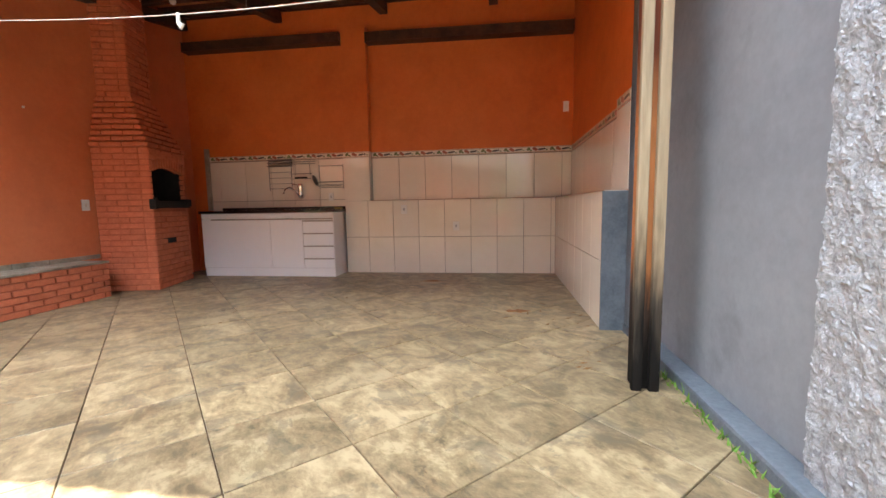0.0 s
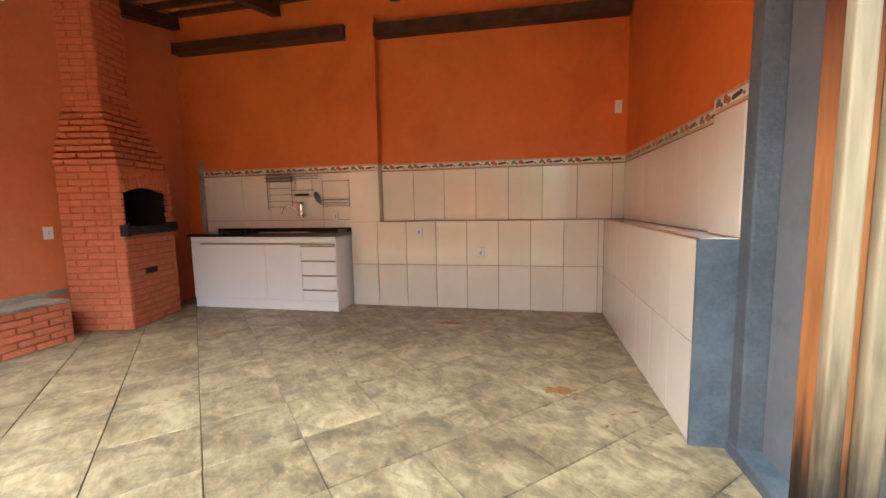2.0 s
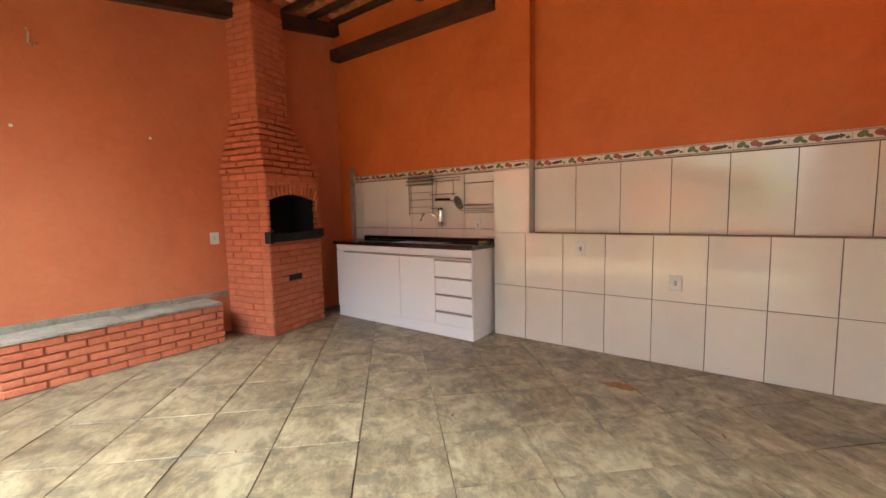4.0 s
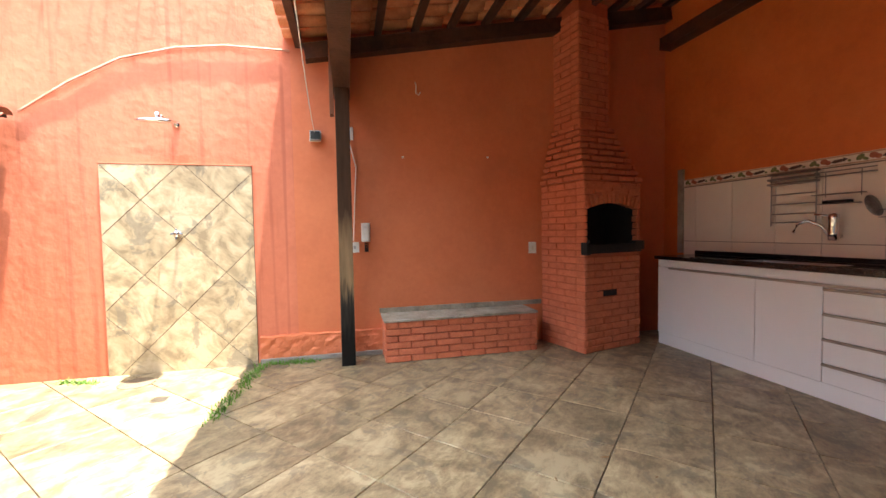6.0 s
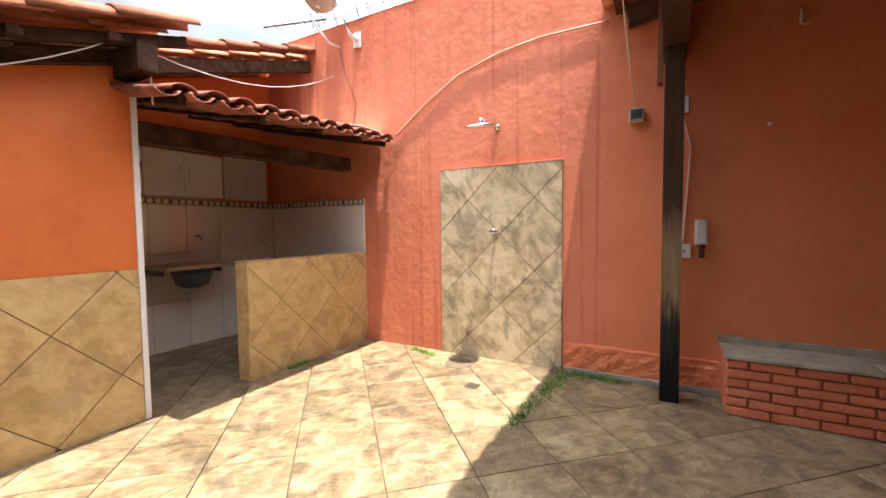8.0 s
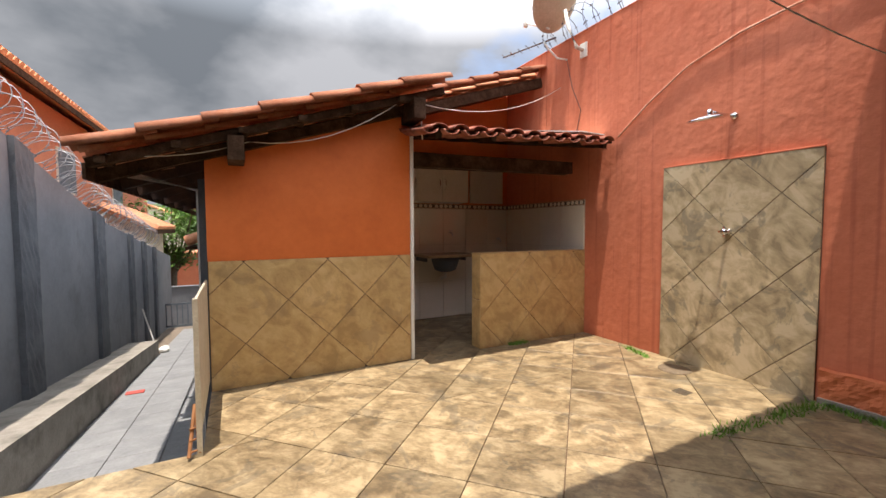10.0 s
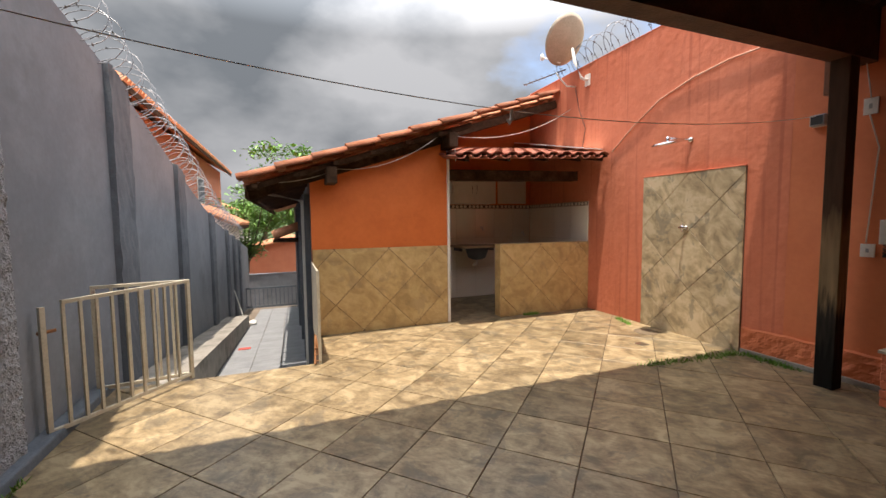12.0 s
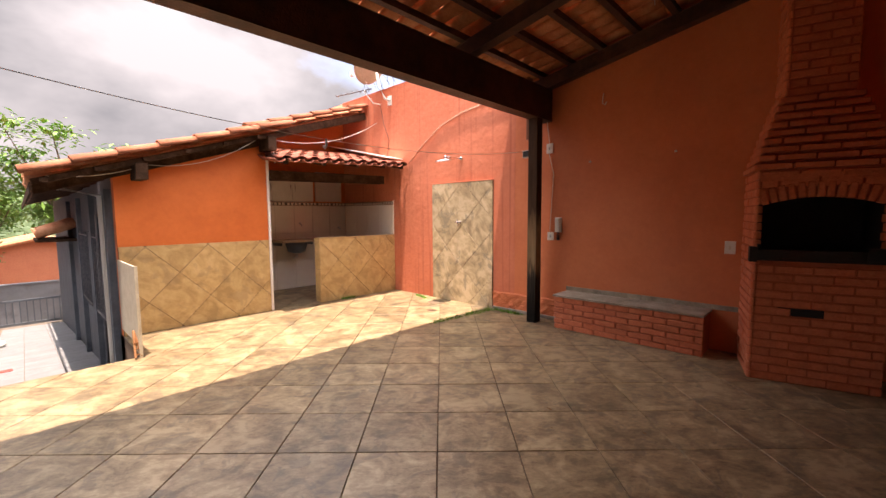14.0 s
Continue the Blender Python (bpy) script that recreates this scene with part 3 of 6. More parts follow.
roof = thing("terrace_roof", (0, 0, 0), "open timber roof of dark beams under clay tiles", "roof", kind="structure")
part("front_beam", timber(bmesh.new(), (LEFT, 3.05, 2.80), (GREY, 3.05, 2.80), 0.13, 0.37), M_WOOD, roof)
part("back_beam", timber(bmesh.new(), (-4.15, BACKW - 0.08, 3.25), (-1.84, BACKW - 0.08, 3.23), 0.14, 0.12), M_WOOD, roof)
part("back_beam", timber(bmesh.new(), (-1.48, BACKW - 0.08, 3.20), (RIGHT - 0.02, BACKW - 0.08, 3.16), 0.14, 0.12), M_WOOD, roof)
for x in (LEFT + 0.05, -2.75, -1.25, 0.2, RIGHT - 0.03):
    part("rafter", timber(bmesh.new(), (x, 2.72, rz(2.72)), (x, 6.6, rz(6.6)), 0.10, 0.14), M_WOOD, roof)
for i in range(12):
    y = 2.68 + i * 0.355
    part("batten", timber(bmesh.new(), (LEFT + 0.01, y, rz(y) + 0.06), (GREY - 0.01, y, rz(y) + 0.06), 0.05, 0.058), M_WOOD, roof)


def clay_tile(length=0.42, r0=0.085, r1=0.068, up=True, seg=6):
    """Half-round tapered clay tile lying along +y, 12 mm thick."""
    bm = bmesh.new()
    rings = []
    for y, r in ((0, r0), (length, r1)):
        for rr in (r, r - 0.011):
            rings.append([bm.verts.new((rr * math.cos(math.pi * k / seg), y, (1 if up else -1) * rr * math.sin(math.pi * k / seg) * 0.8)) for k in range(seg + 1)])
    a, b, c, d = rings
    for k in range(seg):
        bm.faces.new((a[k], a[k + 1], c[k + 1], c[k]))
        bm.faces.new((b[k], d[k], d[k + 1], b[k + 1]))
        bm.faces.new((a[k], b[k], b[k + 1], a[k + 1]))
        bm.faces.new((c[k], c[k + 1], d[k + 1], d[k]))
    for k in (0, seg):
        bm.faces.new((a[k], c[k], d[k], b[k]))
    bmesh.ops.recalc_face_normals(bm, faces=bm.faces[:])
    return bm


M_INNERCLAY = material("clean orange clay roof tile", [(0.50, 0.185, 0.08), (0.62, 0.26, 0.12), (0.70, 0.34, 0.18)], 8, 0.8, 0.25, 80, random_shift=0.15, per_object=True)
TERRACE_UP = finish("cover_tile", clay_tile(), M_INNERCLAY, True)
TERRACE_DOWN = finish("channel_tile", clay_tile(0.42, 0.075, 0.09, False), M_INNERCLAY, True)
TILE_UP = finish("cover_tile", clay_tile(), M_CLAY, True)
TILE_DOWN = finish("channel_tile", clay_tile(0.42, 0.075, 0.09, False), M_CLAY, True)


def lay_tiles(parent, frame_m, ncol, nrow, pitch=0.2, step=0.355, cover=None, channel=None):
    """Cover and channel tiles over a sloping plane: local x across, y up the slope, z out."""
    for j in range(nrow):
        for i in range(ncol):
            tilt = pose(i * pitch + random.uniform(-0.004, 0.004), j * step, 0.075 + random.uniform(-0.003, 0.003), -2.0, 0, random.uniform(-1.2, 1.2))
            shared("channel_tile", channel or TILE_DOWN, parent, frame_m @ tilt)
            tilt = pose((i + 0.5) * pitch + random.uniform(-0.004, 0.004), j * step + 0.014, 0.075 + random.uniform(-0.003, 0.003), -2.0, 0, random.uniform(-1.2, 1.2))
            shared("cover_tile", cover or TILE_UP, parent, frame_m @ tilt)


ang = math.degrees(math.atan(SLOPE))
lay_tiles(roof, pose(LEFT + 0.04, 2.56, rz(2.56) + 0.075, ang, 0, 0), 28, 12, cover=TERRACE_UP, channel=TERRACE_DOWN)

# posts
for nm, x, y, top in (("left", -3.98, 3.05, 2.44), ("right", 0.965, 3.14, 2.44)):
    p = thing("timber_post", (x, y, 0), "dark timber post with charred foot under the roof beam" if nm == "left" else "timber post of pale planks and brown side, charred foot", "post")
    if nm == "left":
        part("shaft", B(-0.06, 0.06, -0.06, 0.06, 0, top, 0.008), M_WOOD, p)
    else:
        part("core", B(-0.045, 0.055, -0.03, 0.065, 0, top, 0.006), M_BROWNWOOD, p)
        part("plank", B(-0.062, -0.014, -0.065, -0.031, 0, top, 0.006), M_PALEWOOD, p)
        part("plank", B(0.018, 0.066, -0.065, -0.031, 0, top, 0.006), M_PALEWOOD, p)


# ---- special materials ----
def banded_wood(name, stops):
    """Timber whose colour changes up its height: charred foot, weathered middle, stained top."""
    m = bpy.data.materials.new(name)
    m.use_nodes = True
    t = m.node_tree
    b = t.nodes["Principled BSDF"]
    b.inputs["Specular IOR Level"].default_value = 0.15
    geo = t.nodes.new("ShaderNodeNewGeometry")
    mp = t.nodes.new("ShaderNodeMapping")
    mp.inputs["Scale"].default_value = (14, 14, 1.6)
    t.links.new(geo.outputs["Position"], mp.inputs["Vector"])
    n = t.nodes.new("ShaderNodeTexNoise")
    n.inputs["Scale"].default_value = 2.2
    n.inputs["Detail"].default_value = 8
    t.links.new(mp.outputs["Vector"], n.inputs["Vector"])
    sep = t.nodes.new("ShaderNodeSeparateXYZ")
    t.links.new(geo.outputs["Position"], sep.inputs["Vector"])
    ma = t.nodes.new("ShaderNodeMath")
    ma.operation = "MULTIPLY_ADD"
    ma.inputs[1].default_value = 0.55
    t.links.new(n.outputs["Fac"], ma.inputs[0])
    t.links.new(sep.outputs["Z"], ma.inputs[2])
    mr = t.nodes.new("ShaderNodeMapRange")
    mr.inputs["From Min"].default_value, mr.inputs["From Max"].default_value = 0.27, 2.77
    t.links.new(ma.outputs["Value"], mr.inputs["Value"])
    r = t.nodes.new("ShaderNodeValToRGB")
    els = r.color_ramp.elements
    while len(els) < len(stops):
        els.new(0.5)
    for e, (h, c) in zip(els, stops):
        e.position, e.color = h / 2.5, (*c, 1)
    t.links.new(mr.outputs["Result"], r.inputs["Fac"])
    ov = t.nodes.new("ShaderNodeMixRGB")
    ov.blend_type, ov.inputs["Fac"].default_value = "OVERLAY", 0.6
    t.links.new(r.outputs["Color"], ov.inputs["Color1"])
    t.links.new(n.outputs["Fac"], ov.inputs["Color2"])
    t.links.new(ov.outputs["Color"], b.inputs["Base Color"])
    b.inputs["Roughness"].default_value = 0.75
    bp = t.nodes.new("ShaderNodeBump")
    bp.inputs["Strength"].default_value, bp.inputs["Distance"].default_value = 0.5, 0.004
    t.links.new(n.outputs["Fac"], bp.inputs["Height"])
    t.links.new(bp.outputs["Normal"], b.inputs["Normal"])
    return m


CHAR, DARKW, MIDW = (0.008, 0.007, 0.006), (0.055, 0.028, 0.016), (0.22, 0.15, 0.08)
M_POST_L = banded_wood("dark post with charred foot", [(0.25, CHAR), (0.55, (0.03, 0.025, 0.02)), (0.75, MIDW), (1.15, (0.20, 0.13, 0.07)), (1.35, DARKW), (2.4, DARKW)])
M_POST_P = banded_wood("pale plank with charred foot", [(0.20, CHAR), (0.45, (0.05, 0.04, 0.03)), (0.68, (0.20, 0.15, 0.095)), (0.85, (0.29, 0.225, 0.145)), (2.4, (0.32, 0.25, 0.165))])
M_POST_B = banded_wood("brown timber with charred foot", [(0.20, CHAR), (0.45, (0.04, 0.025, 0.018)), (0.68, (0.30, 0.12, 0.045)), (1.3, (0.36, 0.14, 0.05)), (1.6, (0.12, 0.032, 0.016)), (2.4, (0.10, 0.03, 0.015))])


def rect_tiles(parent, name, mat, m, cols, rows, joint=0.005, thick=0.008):
    """Rectangular wall tiles between the given column and row lines, each an object; m: local x right, y up, z out."""
    made = {}
    for a, b in zip(cols, cols[1:]):
        for c, d in zip(rows, rows[1:]):
            key = (round(b - a, 4), round(d - c, 4))
            if key not in made:
                bm = bmesh.new()
                x, y = (b - a - joint) / 2, (d - c - joint) / 2
                prism(bm, [(-x, -y), (x, -y), (x, y), (-x, y)], 0, thick, 0.0015)
                made[key] = finish(name, bm, mat)
            shared(name, made[key], parent, m @ pose((a + b) / 2, (c + d) / 2, random.uniform(0, 0.0006), random.uniform(-0.12, 0.12), random.uniform(-0.12, 0.12), 0))


M_BORDER = material("cream listel glaze", [(0.76, 0.68, 0.55), (0.84, 0.78, 0.66)], 20, 0.25, 0.0)
M_RAIL = material("brown listel rail", [(0.22, 0.11, 0.055), (0.36, 0.20, 0.10)], 20, 0.3, 0.0)
M_LISTRAIL = material("tan listel rail", [(0.42, 0.27, 0.16), (0.55, 0.38, 0.24)], 20, 0.3, 0.0)
M_MOTIF_R = material("red brown glaze", [(0.30, 0.07, 0.035), (0.42, 0.15, 0.08)], 40, 0.3, 0.0)
M_MOTIF_G = material("olive glaze", [(0.10, 0.14, 0.05), (0.20, 0.22, 0.08)], 40, 0.3, 0.0)
M_MOTIF_D = material("dark glaze", [(0.045, 0.03, 0.025), (0.09, 0.06, 0.05)], 40, 0.3, 0.0)
BORDER_MESH = {}


def border(parent, m, length, height=0.075, each=0.30, blue=False):
    """Decorated listel tiles in a row: cream ground, brown rails, fruit and fish motifs; m: local x right, y up, z out."""
    n = max(1, round(length / each))
    wdt = length / n
    key = (round(wdt, 3), blue)
    if key not in BORDER_MESH:
        bm = bmesh.new()
        mats = [M_BORDER, M_LISTRAIL, M_MOTIF_R, M_MOTIF_G, M_MOTIF_D]

        def flat(poly, z, mi, z0=0.0):
            k = len(bm.faces)
            prism(bm, poly, z0, z)
            bm.faces.ensure_lookup_table()
            for f in bm.faces[k:]:
                f.material_index = mi

        def blob(cx, cy, rx, ry, mi, sides=7, rot=0.0):
            flat([(cx + 1.3 * rx * math.cos(a) * math.cos(rot) - ry * math.sin(a) * math.sin(rot), cy + 1.3 * rx * math.cos(a) * math.sin(rot) + 1.25 * ry * math.sin(a) * math.cos(rot))
                  for a in [2 * math.pi * i / sides for i in range(sides)]], 0.0094, mi, 0.008)

        h = height / 2
        w2 = wdt / 2 - 0.001
        flat([(-w2, -h), (w2, -h), (w2, h), (-w2, h)], 0.008, 4 if blue else 0)
        for s in (-1, 1):
            flat([(-w2, s * h * 0.8 - 0.005), (w2, s * h * 0.8 - 0.005), (w2, s * h * 0.8 + 0.005), (-w2, s * h * 0.8 + 0.005)], 0.010, 1, 0.0)
        if blue:
            for cx in (-0.1, -0.03, 0.04, 0.11):
                blob(cx * wdt / 0.3, 0, 0.022, 0.018, 0)
                blob(cx * wdt / 0.3, 0.0, 0.009, 0.009, 1, 6)
        else:
            q = wdt / 0.3
            blob(-0.105 * q, 0.004, 0.022, 0.016, 3, 7, 0.5)
            blob(-0.075 * q, -0.010, 0.016, 0.010, 3, 6, -0.4)
            blob(-0.030 * q, 0.006, 0.020, 0.017, 2, 8)
            blob(-0.004 * q, -0.006, 0.016, 0.014, 2, 7)
            blob(0.060 * q, -0.002, 0.036, 0.011, 4, 6, 0.12)
            blob(0.104 * q, 0.004, 0.014, 0.015, 4, 3, 0.1)
            blob(0.130 * q, -0.008, 0.010, 0.008, 3, 5)
        BORDER_MESH[key] = finish("listel_tile", bm, mats)
    for i in range(n):
        shared("listel_tile", BORDER_MESH[key], parent, m @ pose((i + 0.5) * wdt, 0, 0))


OBJ = bpy.data.objects
# ---- posts get their worn timber ----
for ob in [o for o in OBJ if o.parent and o.parent.name.startswith("timber_post")]:
    ob.data.materials[0] = {"shaft": M_POST_L, "core": M_POST_B, "plank": M_POST_P}[ob.name.split(".")[0]]
knee = OBJ["timber_post"]
part("nailed_plank", B(-0.045, 0.035, -0.105, -0.07, 2.20, 2.92, 0.005), M_BROWNWOOD, knee)

# ---- barbecue ----
bbq = thing("barbecue", (-3.63, 5.20, 0), "salmon painted brick barbecue with arched sooty hearth and tapering chimney", "barbecue", rz=14)
BW_, BD, SH, CO = 0.775, 0.60, 1.625, 0.0650
for x0, x1, y0, y1, z0, z1 in ((-BD, -0.012, 0.012, BW_ - 0.012, 0, 0.955), (-BD, -0.012, 0.012, 0.021, 0.955, 1.50), (-BD, -0.012, 0.735, BW_ - 0.012, 0.955, 1.50),
                               (-BD, -0.40, 0.021, 0.735, 0.955, 1.50), (-BD, -0.012, 0.012, BW_ - 0.012, 1.50, SH)):
    part("core", B(x0, x1, y0, y1, z0, z1), M_BRICKJOINT, bbq)
for x0, x1, y0, y1, z0, z1 in ((-0.399, -0.03, 0.023, 0.025, 0.957, 1.46), (-0.399, -0.03, 0.731, 0.733, 0.957, 1.46), (-0.398, -0.395, 0.025, 0.731, 0.957, 1.46),
                               (-0.399, -0.02, 0.023, 0.733, 1.494, 1.498), (-0.399, -0.02, 0.023, 0.733, 0.956, 0.96)):
    part("hearth_lining", B(x0, x1, y0, y1, z0, z1), M_SOOT, bbq, "sooty black hearth lining")
BRICKS = {}


def brick_mesh(length, height, depth, mat, name="brick"):
    key = (round(length, 3), round(height, 3), round(depth, 3), mat.name)
    if key not in BRICKS:
        bm = bmesh.new()
        box(bm, -length / 2, length / 2, 0, depth, -height / 2, height / 2)
        bmesh.ops.bevel(bm, geom=bm.edges[:], offset=0.005, segments=1, affect="EDGES")
        BRICKS[key] = finish(name, bm, mat)
    return BRICKS[key]


def course(parent, m, width, z, odd, mat, height=0.053, depth=0.03, length=0.228, skip=None, wob=0.004):
    """One course of bricks along local x; the face looks to local -y."""
    x = 0.0
    first = True
    while x < width - 0.02:
        ln = length * (0.5 if (first and odd) else 1.0)
        first = False
        ln = min(ln, width - x)
        if width - (x + ln) < 0.05:
            ln = width - x
        if not (skip and skip(x + ln / 2, z, ln)):
            o = shared("brick", brick_mesh(round(ln - 0.010, 2), height, depth, mat), parent,
                       m @ pose(x + ln / 2, random.uniform(-wob, wob), z, random.uniform(-1.5, 1.5), random.uniform(-0.6, 0.6), random.uniform(-0.7, 0.7)))
        x += ln


FRONT = Matrix(((0, -1, 0, 0), (1, 0, 0, 0), (0, 0, 1, 0), (0, 0, 0, 1)))      # local x along the hearth face
SIDE = Matrix(((1, 0, 0, -BD), (0, 1, 0, 0), (0, 0, 1, 0), (0, 0, 0, 1)))      # face towards the yard


def at_hearth(x, z, ln):
    return (0.93 < z < 1.50 and x + ln / 2 > 0.03 and x - ln / 2 < 0.72) or (0.52 < z < 0.60 and 0.15 < x < 0.45)


def quoin_mesh():
    """Rounded brick end at the corner between the two visible faces."""
    bm = bmesh.new()
    r, pts = 0.022, [(-0.10, 0.022), (-0.10, -0.003)]
    for k in range(5):
        a = radians(-90 + 22.5 * k)
        pts.append((0.003 - r + r * math.cos(a), -0.003 + r + r * math.sin(a)))
    pts.append((0.003, 0.022))
    prism(bm, pts, -0.027, 0.027)
    return finish("brick", bm, M_BRICK)


QUOIN = quoin_mesh()
for i in range(25):
    z = CO * (i + 0.5)
    course(bbq, Matrix.Translation((0, 0.024, 0)) @ FRONT, BW_ - 0.024, z, i % 2, M_BRICK, skip=at_hearth)
    course(bbq, SIDE, BD - 0.104, z, (i + 1) % 2, M_BRICK)
    shared("brick", QUOIN, bbq, pose(random.uniform(-0.003, 0.003), random.uniform(-0.003, 0.003), z, 0, 0, random.uniform(-1, 1)))
    if 0.93 < z < 1.50:
        shared("brick", brick_mesh(0.03, 0.056, 0.06, M_BRICK), bbq, FRONT @ pose(0.030, 0.004, z))
        shared("brick", brick_mesh(0.05, 0.056, 0.06, M_BRICK), bbq, FRONT @ pose(0.750 - 0.010 * (i % 2), 0, z))
# slot surround
shared("brick", brick_mesh(0.11, 0.056, 0.03, M_BRICK), bbq, FRONT @ pose(0.115, 0, 0.553))
shared("brick", brick_mesh(0.12, 0.056, 0.03, M_BRICK), bbq, FRONT @ pose(0.50, 0, 0.553))
part("ash_slot", B(-0.02, -0.008, 0.17, 0.44, 0.525, 0.585), M_SOOT, bbq)
# soldier arch over the hearth
for k in range(13):
    a = (k - 6) / 6.0
    shared("brick", brick_mesh(0.042, 0.115, 0.05, M_BRICK), bbq, FRONT @ pose(0.378 + a * 0.330, -0.004, 1.480 - 0.055 * a * a, 0, a * 17, 0))
spandrel = bmesh.new()
for k in range(12):
    a = (k + 0.5 - 6) / 6.0
    box(spandrel, -0.10, -0.016, 0.378 + (k - 6) / 6 * 0.355, 0.378 + (k - 5) / 6 * 0.355, 1.43 - 0.055 * a * a, 1.51)
part("arch_backing", spandrel, M_BRICKJOINT, bbq)
part("arch_course", box(box(bmesh.new(), -0.03, 0.0, 0.02, 0.36, 1.545, 1.60, 0.006), -0.03, 0.001, 0.368, BW_ - 0.015, 1.545, 1.60, 0.006), M_BRICK, bbq)
tray = bmesh.new()
box(tray, -0.30, 0.045, 0.015, 0.735, 0.945, 0.962, 0.003)
box(tray, 0.030, 0.045, 0.015, 0.735, 0.962, 1.03, 0.003)
box(tray, -0.02, 0.040, 0.022, 0.040, 0.95, 1.07, 0.003)
box(tray, -0.02, 0.055, -0.03, 0.02, 0.935, 1.05, 0.006)
box(tray, -0.02, 0.052, 0.63, 0.765, 0.964, 1.055, 0.006)
part("ember_tray", tray, M_SOOT, bbq, "black iron ember tray")
# tapering hood courses and chimney
NB, NF = 0.175, 0.235
for i in range(9):
    k = (i + 1) / 9.0
    inset_y, inset_x, z = NB * k, NF * k, SH + CO * (i + 0.5)
    hood = bmesh.new()
    lo, hi = inset_y, BW_ - inset_y
    box(hood, -BD, -inset_x, lo, hi, SH + CO * i, SH + CO * (i + 1) - 0.012)
    part("hood_core", hood, M_BRICKJOINT, bbq)
    off = 0.038
    course(bbq, Matrix.Translation((-inset_x + off, lo - off, 0)) @ FRONT, hi - lo + 2 * off, z, i % 2, M_BRICK, height=0.043, depth=0.07, wob=0.004)
    course(bbq, Matrix.Translation((0, lo - off, 0)) @ SIDE, BD - inset_x + off, z, (i + 1) % 2, M_BRICK, height=0.043, depth=0.07, wob=0.004)
zc = SH + 9 * CO
stack_top = 3.45
part("chimney_core", B(-BD, -NF - 0.012, NB + 0.012, BW_ - NB - 0.012, zc, stack_top), M_BRICKJOINT, bbq)
for i in range(int((3.34 - zc) / CO)):
    z = zc + CO * (i + 0.5)
    course(bbq, Matrix.Translation((-NF, NB + 0.024, 0)) @ FRONT, BW_ - 2 * NB - 0.024, z, i % 2, M_BRICK)
    course(bbq, Matrix.Translation((0, NB, 0)) @ SIDE, BD - NF - 0.104, z, (i + 1) % 2, M_BRICK)
    shared("brick", QUOIN, bbq, pose(-NF, NB, z, 0, 0, random.uniform(-1, 1)))

# ---- masonry bench ----
bench = thing("masonry_bench", (-4.06, 4.11, 0), "low salmon painted brick bench topped with grey slate slabs", "bench")
part("core", B(-0.18, 0.145, -0.725, 0.725, 0, 0.37), M_BRICKJOINT, bench)
BF = Matrix(((0, -1, 0, 0.17), (1, 0, 0, -0.74), (0, 0, 1, 0), (0, 0, 0, 1)))
for i in range(6):
    course(bench, BF, 1.48, 0.031 + 0.0615 * i, i % 2, M_BRICK, height=0.051, length=0.235, wob=0.002)
    course(bench, Matrix.Translation((-0.18, -0.74, 0)), 0.345, 0.031 + 0.0615 * i, (i + 1) % 2, M_BRICK, height=0.051, wob=0.002)
for k, (a, b) in enumerate(((-0.75, -0.02), (-0.012, 0.74))):
    part("slab", B(-0.18, 0.185 - 0.008 * k, a, b, 0.371, 0.392, 0.004), M_SLATE, bench)
for a, b in ((-0.76, -0.32), (-0.316, 0.10), (0.104, 0.42), (0.424, 0.95)):
    part("upstand", B(-0.18, -0.163, a, b, 0.393, 0.44 + random.uniform(-0.004, 0.004), 0.003), M_SLATE, bench)

# ---- kitchen run ----
cab = thing("base_cabinet", (-2.82, 6.37, 0), "white laminate base cabinet with doors and drawers under a granite top", "cabinet")
X0, X1, YF = -0.97, 0.93, -0.23
part("plinth", B(X0, X1 + 0.0, YF + 0.012, 0.22, 0.0, 0.115, 0.002), M_WHITE, cab)
part("body", B(X0, X1, YF + 0.02, 0.22, 0.116, 0.858, 0.002), M_WHITE, cab)
part("top_rail", B(X0, X1, YF + 0.002, YF + 0.02, 0.79, 0.858, 0.002), M_WHITE, cab)
for a, b in ((X0, 0.035), (0.039, 0.498)):
    d = part("door", B(a, b, YF, YF + 0.018, 0.12, 0.783, 0.003), M_WHITE, cab)
for k in range(4):
    z1 = 0.745 - k * 0.168
    z0 = z1 - 0.155 if k < 3 else 0.12
    d = part("drawer", B(0.502, X1 - 0.002, YF, YF + 0.018, z0, z1, 0.003), M_WHITE, cab)
    part("handle", B(0.506, X1 - 0.006, YF - 0.018, YF + 0.004, z1 - 0.006, z1 + 0.010, 0.003), M_HANDLE, d, "brushed metal strip handle")
part("handle", B(-0.82, X1 - 0.006, YF - 0.016, YF - 0.001, 0.766, 0.784, 0.003), M_HANDLE, cab, "long brushed metal strip handle")

top = thing("countertop", (-2.75, 6.36, 0.86), "black granite countertop with a sunken sink and upstand", "countertop")
part("slab", box(box(box(bmesh.new(), -1.04, -0.25, -0.27, 0.245, 0.0, 0.035, 0.003), 0.42, 0.90, -0.27, 0.245, 0.0, 0.035, 0.003), -0.25, 0.42, -0.27, -0.17, 0.0, 0.035, 0.003), M_GRANITE, top)
part("slab_rear", B(-0.25, 0.42, 0.13, 0.245, 0.0, 0.035, 0.003), M_GRANITE, top)
basin = bmesh.new()
box(basin, -0.25, 0.42, -0.17, 0.13, -0.15, -0.145)
box(basin, -0.252, -0.247, -0.17, 0.13, -0.15, 0.03)
box(basin, 0.417, 0.422, -0.17, 0.13, -0.15, 0.03)
box(basin, -0.25, 0.42, -0.172, -0.167, -0.15, 0.03)
box(basin, -0.25, 0.42, 0.127, 0.132, -0.15, 0.03)
